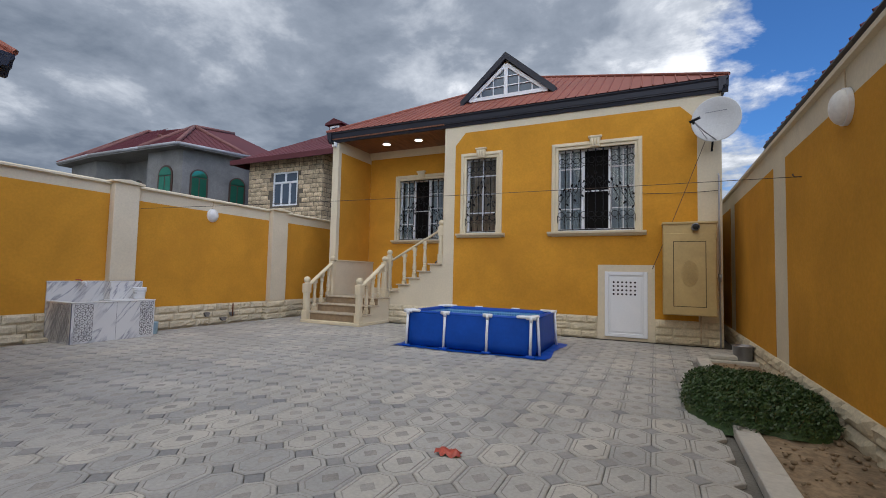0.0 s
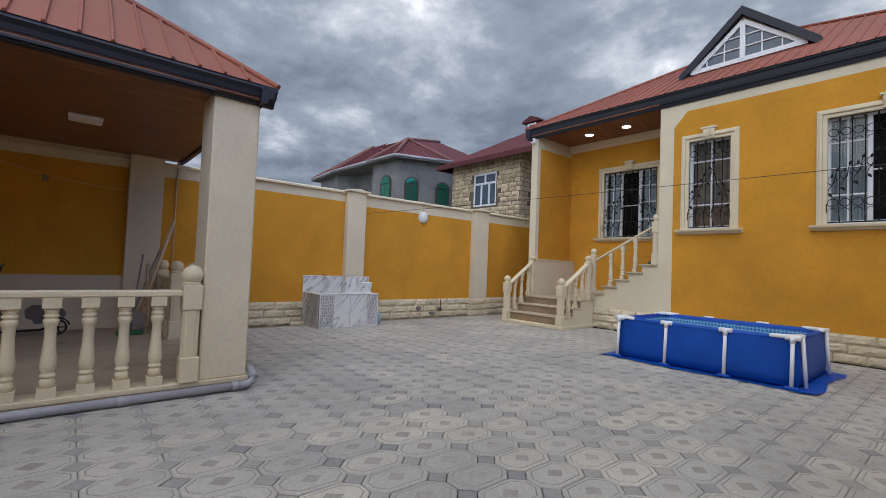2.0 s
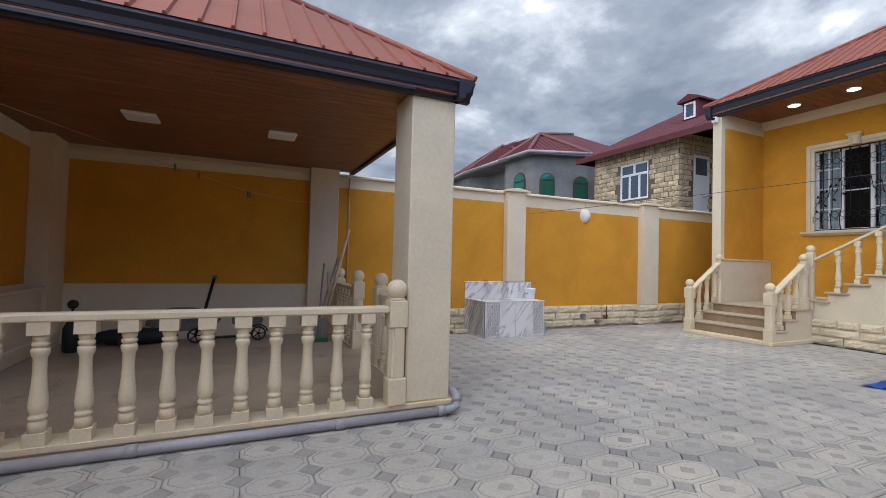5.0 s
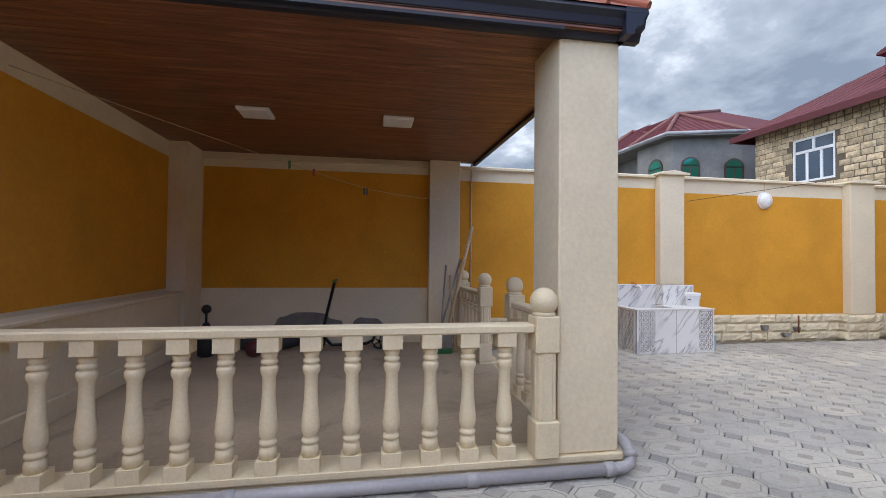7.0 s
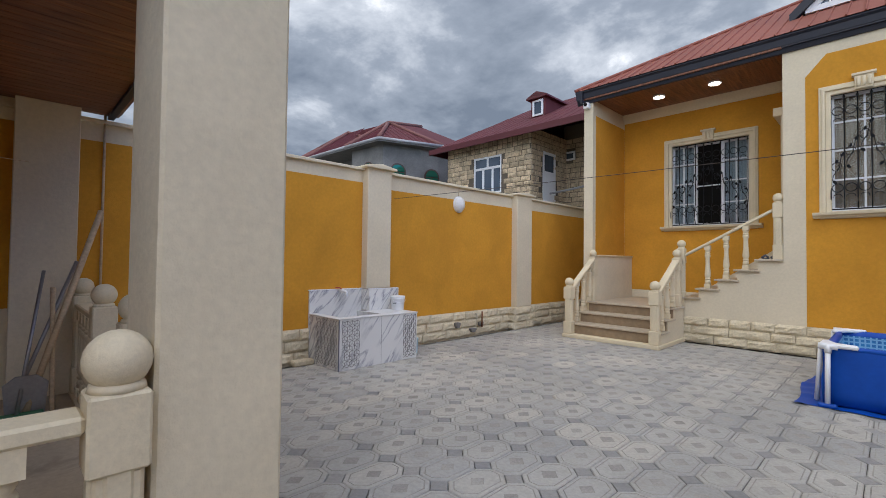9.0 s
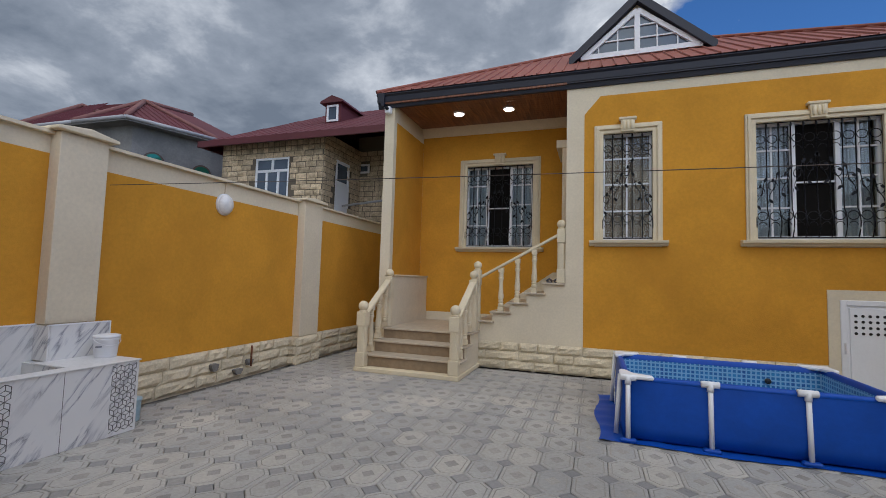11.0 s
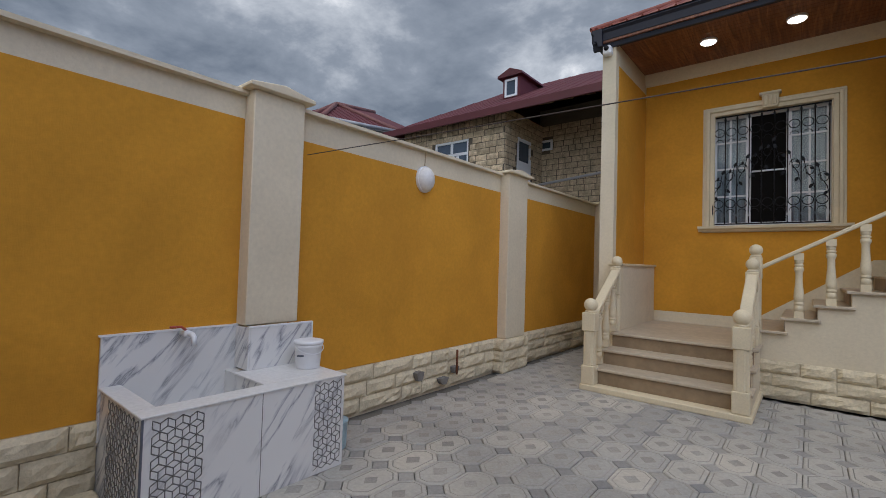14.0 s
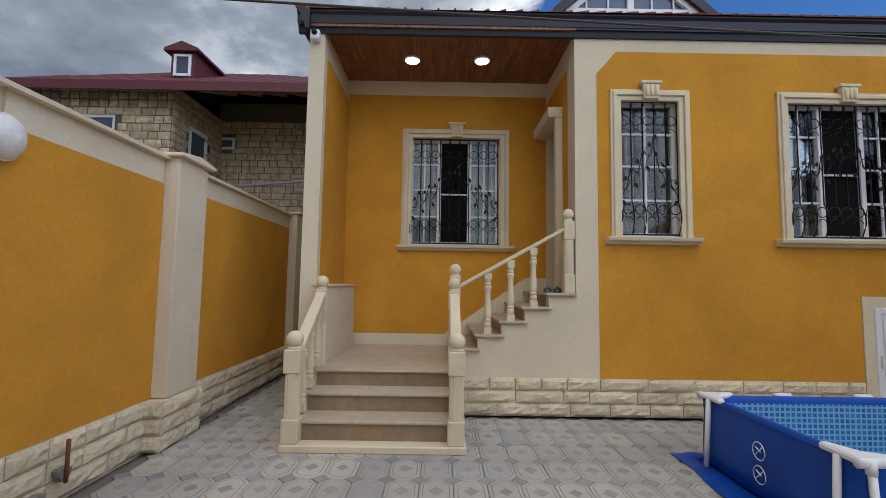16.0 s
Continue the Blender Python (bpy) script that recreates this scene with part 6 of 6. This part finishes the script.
part(grey, "eaves_slab", Mesh().prism(EAVES, "z", 7.05, 7.18), CONCRETE)
E3 = [(x, y, 7.18) for x, y in EAVES]
AL, A2, V1, A1, A3 = (-32.0, 17.7, 9.0), (-29.0, 18.1, 9.55), (-27.2, 18.2, 8.9), (-25.0, 18.3, 9.43), (-26.0, 21.8, 10.15)
m = Mesh()
tri = [(E3[0], E3[1], AL, A2), (E3[1], E3[2], A2, V1), (E3[2], E3[3], A1, A1), (E3[3], E3[4], A1, A1), (E3[4], E3[5], A1, A3), (E3[5], E3[6], A3, A3), (E3[6], E3[0], AL, AL)]
for a, b, c, d in tri:
    ribbed_slope(m, a, b, c, d, 0.30, 0.03)
m.add([E3[2], A1, V1], [(0, 1, 2)]).add([E3[6], AL, A2, A3], [(0, 1, 2, 3)]).add([A2, V1, A1, A3], [(0, 1, 2, 3)])
part(grey, "roof", m, ROOF_DARK, fix=False)
HIP = material("faded_ridge_cap", (0.20, 0.08, 0.07), 0.7, bump=0)
m = Mesh()
for a, b in ((E3[2], A1), (E3[3], A1), (E3[4], A1), (A1, A3), (E3[1], A2), (E3[0], AL), (AL, A2), (A2, V1), (V1, A1)):
    m.tube([Vector(a) + Vector((0, 0, 0.05)), Vector(b) + Vector((0, 0, 0.05))], 0.11, 6)
part(grey, "ridge_cap", m, HIP)
m = Mesh()
for a, b in zip(E3, E3[1:]):
    m.tube([a, b], 0.08, 6)
part(grey, "gutter", m, PIPE, "pale grey gutter")


def arched_window(owner, centre, direction, width, z0, z1):
    d = Vector((direction[0], direction[1], 0)).normalized()
    out = Vector((d.y, -d.x, 0))
    c = Vector((centre[0], centre[1], 0))
    r = width / 2
    def outline(s, zlow):
        return [(-r * s, zlow)] + [(r * s * -math.cos(a), z1 - r + r * s * math.sin(a)) for a in [k * math.pi / 10 for k in range(11)]] + [(r * s, zlow)]
    def slab(mesh, o, d0, d1):
        n = len(o)
        mesh.add([c + d * u + Vector((0, 0, z)) + out * q for q in (d0, d1) for u, z in o], [tuple(range(n)), tuple(range(n, 2 * n))[::-1]] + [(i, (i + 1) % n, n + (i + 1) % n, n + i) for i in range(n)])
    m = Mesh()
    slab(m, outline(1.0, z0), -0.02, 0.03)
    w = part(owner, "window", m, BROWN, "brown arched window with green glass")
    m = Mesh()
    slab(m, [(u, z) for u, z in outline(0.84, z1 - r + 0.06)], 0.031, 0.04)
    h = (z1 - r - z0)
    for a, b in ((-0.80, -0.06), (0.06, 0.80)):
        slab(m, [(r * a, z0 + 0.08), (r * a, z0 + h - 0.04), (r * b, z0 + h - 0.04), (r * b, z0 + 0.08)], 0.031, 0.04)
    part(w, "pane", m, GREENGLASS)


arched_window(grey, (-22.75, 15.33), (1, 0.04), 1.05, 4.5, 6.3)
arched_window(grey, (-21.36, 16.15), (0.3, 1), 0.85, 4.4, 6.15)
arched_window(grey, (-20.80, 17.95), (0.3, 1), 0.85, 4.4, 6.05)
arched_window(grey, (-26.6, 16.27), (1, 0), 0.95, 4.6, 6.0)
arched_window(grey, (-30.6, 15.42), (1, -0.11), 0.9, 4.6, 6.0)
# dark eave of the neighbour beyond the east wall
east_house = thing("neighbour_house", (3.0, 5, 0), "neighbouring house with a dark gutter behind the east wall", "house", "neighbouring houses")
part(east_house, "wall", Mesh().box(1.25, 6.0, -2, 9.9, 0, 3.34), BEIGE)
m = Mesh()
gutter_run(m, (0.98, -2), (0.98, 10.3), (-1, 0), 3.44, 0.17)
m.box(0.98, 1.3, -2, 10.3, 3.30, 3.36)
m.tube([(1.05, 10.2, 3.3), (1.08, 10.2, 2.2)], 0.04, 8)
part(east_house, "gutter", m, GUTTER)
m = Mesh()
ribbed_slope(m, (0.98, -2, 3.44), (0.98, 10.3, 3.44), (3.6, -2, 4.7), (3.6, 10.3, 4.7), 0.25)
m.add([(0.98, 10.3, 3.44), (3.6, 10.3, 4.7), (6.2, 10.3, 3.44)], [(0, 1, 2)]).add([(3.6, -2, 4.7), (3.6, 10.3, 4.7), (6.2, 10.3, 3.44), (6.2, -2, 3.44)], [(0, 1, 2, 3)])
part(east_house, "roof", m, ROOF_DARK, fix=False)


# ---------------------------------------------------------------- pieces: plinth stones, limestone blocks, pavers
def rough_block(length, height, depth, seed, nu=5, nv=3):
    """A split-faced block: u along x, face towards -y, origin at the lower left back corner."""
    m = Mesh()
    v = []
    for j in range(nv + 1):
        for i in range(nu + 1):
            u, w = i / nu, j / nv
            edge = min(u, 1 - u) * length / 0.03, min(w, 1 - w) * height / 0.025
            k = min(1.0, edge[0]) * min(1.0, edge[1])
            v.append((u * length, -depth * (0.36 + (0.46 + 0.26 * noise.noise((u * length * 14 + seed * 7.3, w * 2.6, seed * 3.1)) + 0.22 * noise.noise((u * length * 33, w * 6, seed))) * k), w * height))
    m.add(v, [(j * (nu + 1) + i, j * (nu + 1) + i + 1, (j + 1) * (nu + 1) + i + 1, (j + 1) * (nu + 1) + i) for j in range(nv) for i in range(nu)])
    rim = [i for i in range(nu + 1)] + [j * (nu + 1) + nu for j in range(1, nv + 1)] + [nv * (nu + 1) + i for i in range(nu - 1, -1, -1)] + [j * (nu + 1) for j in range(nv - 1, 0, -1)]
    k = len(m.v)
    m.v += [(v[i][0], 0.0, v[i][2]) for i in rim]
    n = len(rim)
    m.f += [(rim[i], k + i, k + (i + 1) % n, rim[(i + 1) % n]) for i in range(n)]
    m.smooth += [False] * n
    return m


LENGTHS = (0.30, 0.38, 0.46, 0.55)
PLINTH_STONES = {(l, s): rough_block(l - 0.007, 0.139, 0.058, s + 10 * l, 7, 4).data("stone", STONE) for l in LENGTHS for s in range(4)}


def plinth_run(owner, start, end, z0, courses, turn, hold):
    """Courses of split stone; start and end: distance along the run, hold: the run's origin."""
    inv = world_of(owner).inverted()
    for c in range(courses):
        a = start - (0.17 if c % 2 else 0.0)
        while a < end - 0.05:
            l = rng.choice(LENGTHS)
            lo = max(a, start)
            ob = new("stone", PLINTH_STONES[(l, rng.randrange(4))])
            ob.parent = owner
            ob.matrix_parent_inverse = inv
            ob.matrix_basis = Matrix.Translation(hold) @ pose(0, 0, 0, 0, 0, turn) @ Matrix.Translation((lo, 0, z0 + c * 0.1435)) @ Matrix.Diagonal(((min(a + l, end) - lo) / l, 1, 1, 1))
            a += l


plinth_run(front_wall, 0, 4.83 - 0.02, 0.0, 3, 0, (-6.50, FRONT - 0.001, 0))
plinth_run(front_wall, 0, 1.08, 0.0, 3, 0, (-0.68, FRONT - 0.001, 0))
# facing west: run goes along -y on the east wall, along +y on the west wall
plinth_run(wall_west, 0, 2.36, 0.0, 3, 90, (WEST + 0.001, 2.64, 0))
plinth_run(wall_west, 0, 3.04, 0.0, 3, 90, (WEST + 0.001, 6.22, 0))
plinth_run(wall_west, 0, 0.62, 0.0, 3, 90, (WEST + 0.152, 9.24, 0))
plinth_run(wall_west, 0, 3.2, 0.0, 3, 90, (WEST + 0.001, 9.86, 0))
plinth_run(wall_west, 0, 0.18, 0.0, 3, 0, (WEST + 0.0, 9.24, 0))
plinth_run(wall_east, 0, 9.5, -0.165, 3, -90, (EAST - 0.001, 12.5, 0))
structure("trim_plinth_ledge_west", Mesh().box(WEST, WEST + 0.15, 9.24, 9.86, 0, 0.425), STONE, "pale stone footing along the yard wall", bevel=0.01)

BLOCKS = {(l, s): rough_block(l - 0.03, 0.176, 0.055, s + 31 * l, 4, 3).data("block", LIMESTONE) for l in (0.24, 0.36, 0.44) for s in range(4)}
inv = world_of(stone_wall).inverted()
joined = Mesh()
for row in range(15):
    z = 3.35 + row * 0.198
    a = NX0 - rng.random() * 0.2
    while a < NX1 - 0.05:
        l = rng.choice((0.24, 0.36, 0.44)) if row < 12 else 0.24
        mid = a + l / 2
        if not (NWIN[0] - 0.12 < mid < NWIN[1] + 0.12 and NWIN[2] - 0.15 < z + 0.1 < NWIN[3] + 0.05):
            ob = new("block", BLOCKS[(l, rng.randrange(4))])
            ob.parent = stone_wall
            ob.matrix_parent_inverse = inv
            lo, hi = max(a, NX0), min(a + l, NX1)
            ob.matrix_basis = Matrix.Translation((lo, NY + 0.005, z + rng.uniform(-0.006, 0.006))) @ Matrix.Diagonal(((hi - lo) / l, rng.uniform(0.7, 1.3), 1, 1))
        a += l
    for origin, length, turn, top in (((NX1 - 0.005, NY), NB - NY, 90, 15), ((NX1, NB + 0.005), 5.6, 0, 15)):
        a = -rng.random() * 0.2
        while a < length - 0.05:
            l = rng.choice((0.24, 0.36, 0.44))
            p = pose(origin[0], origin[1], z, 0, 0, turn) @ Matrix.Translation((max(a, 0), 0, 0))
            mid = a + l / 2
            clear_door = turn == 90 and 0.70 < mid < 1.70 and z < 5.5
            clear_win = turn == 0 and -0.2 < mid < 0.5 and 5.30 < z < 5.75
            if not (clear_door or clear_win):
                src = rough_block(min(a + l, length) - max(a, 0) - 0.03, 0.176, 0.055 * rng.uniform(0.7, 1.3), rng.random() * 9, 2, 2)
                joined.add([p @ Vector(q) for q in src.v], src.f)
            a += l
tagged(part(stone, "blockwork", joined, LIMESTONE, fix=False), kind="stuff")


def paver_mesh(wide):
    """A long octagonal concrete paver with a sunk ring and a sunk diamond outline, top at z = 0."""
    hx, hy, c = PITCH_X / 2 - 0.002, PITCH_Y / 2 - 0.002, 0.075

    def octagon(s):
        d = (1 - s) * hx
        x, y = hx - d, hy - d
        q = c - d * 0.4
        return [(-x + q, -y), (x - q, -y), (x, -y + q), (x, y - q), (x - q, y), (-x + q, y), (-x, y - q), (-x, -y + q)]

    def centre(s):
        x, y = hx * s * wide, hy * s * 0.72 * wide
        return [(-x * 0.5, -y * 0.5), (0, -y), (x * 0.5, -y * 0.5), (x, 0), (x * 0.5, y * 0.5), (0, y), (-x * 0.5, y * 0.5), (-x, 0)]
    rings = [(octagon(1.0), -0.03), (octagon(1.0), -0.006), (octagon(0.95), 0.0), (octagon(0.80), 0.001), (octagon(0.77), -0.0025), (octagon(0.745), 0.001), (centre(0.46), 0.002), (centre(0.425), 0.0), (centre(0.385), 0.0005), (centre(0.16), -0.001)]
    m = Mesh()
    v = [(x, y, z) for ring_, z in rings for x, y in ring_]
    f = [(k * 8 + i, k * 8 + (i + 1) % 8, (k + 1) * 8 + (i + 1) % 8, (k + 1) * 8 + i) for k in range(len(rings) - 1) for i in range(8)]
    f.append(tuple(range((len(rings) - 1) * 8, len(rings) * 8)))
    m.add(v, f)
    # faces given the darker tone: ring groove with painted shade, and the diamond
    m.darkened = [k * 8 + i for k in (3, 4, 6, 7, 8) for i in range(8)] + [len(f) - 1]
    return m


def spacer_mesh():
    r = 0.075 - 0.003
    m = Mesh()
    rings = [(r, -0.03), (r, -0.008), (r * 0.93, -0.003)]
    v = [(x * s, y * s, z) for s, z in rings for x, y in ((1, 0), (0, 1), (-1, 0), (0, -1))]
    return m.add(v, [(k * 4 + i, k * 4 + (i + 1) % 4, (k + 1) * 4 + (i + 1) % 4, (k + 1) * 4 + i) for k in range(2) for i in range(4)] + [(8, 9, 10, 11)])


SRC = [paver_mesh(0.92), paver_mesh(1.06)]
PAVERS = []
for src in SRC:
    me = src.data("paver", PAVER, fix=False)
    me.materials.append(PAVER_GROOVE)
    for k in src.darkened:
        me.polygons[k].material_index = 1
    PAVERS.append(me)
GAP = spacer_mesh()
SPACER = GAP.data("spacer", PAVER_DARK)
pavement = thing("pavement", (-4, 5, 0), "pale grey octagonal concrete pavers with dark square inserts", "paving")
pavement["kind"] = "structure"
far_pavers, far_gaps = Mesh(), Mesh()
inv = world_of(pavement).inverted()


def laid(x, y):
    if x < WEST + 0.12 or x > -0.30 or y < -1.1 or y > FRONT - 0.10 or (y > 8.86 and x > -0.3):
        return x < EAST - 0.2 and 8.95 < y < FRONT - 0.12 and x >= -0.3
    if x < -5.40 and y < 2.92:
        return False
    return True


for j in range(-20, 18):
    for i in range(-17, 24):
        x, y = LAY_X + i * PITCH_X, LAY_Y + j * PITCH_Y
        for kind, px, py in ((0, x, y), (1, x + PITCH_X / 2, y + PITCH_Y / 2)):
            if not laid(px, py) and not (py > FRONT and px < HW - 0.1 and px > WEST + 0.1 and py < 13):
                continue
            near = -6.4 < px < -1.6 and 3.2 < py < 8.9
            tilt = pose(px, py, rng.uniform(-0.0025, 0.0025), rng.uniform(-0.5, 0.5), rng.uniform(-0.5, 0.5), rng.choice((0, 180)) + rng.uniform(-0.5, 0.5))
            pick = rng.random() < 0.5
            if near:
                ob = new("paver" if kind == 0 else "spacer_stone", PAVERS[pick] if kind == 0 else SPACER)
                ob.parent = pavement
                ob.matrix_parent_inverse = inv
                ob.matrix_basis = tilt
            else:
                src, dst = (SRC[pick], far_pavers) if kind == 0 else (GAP, far_gaps)
                dst.add([tilt @ Vector(q) for q in src.v], src.f)
far = tagged(part(pavement, "pavers", far_pavers, PAVER, fix=False), kind="stuff")
far.data.materials.append(PAVER_GROOVE)
per, dark_faces = len(SRC[0].f), set(SRC[0].darkened)
for k, face in enumerate(far.data.polygons):
    if k % per in dark_faces:
        face.material_index = 1
tagged(part(pavement, "spacers", far_gaps, PAVER_DARK, fix=False), kind="stuff")
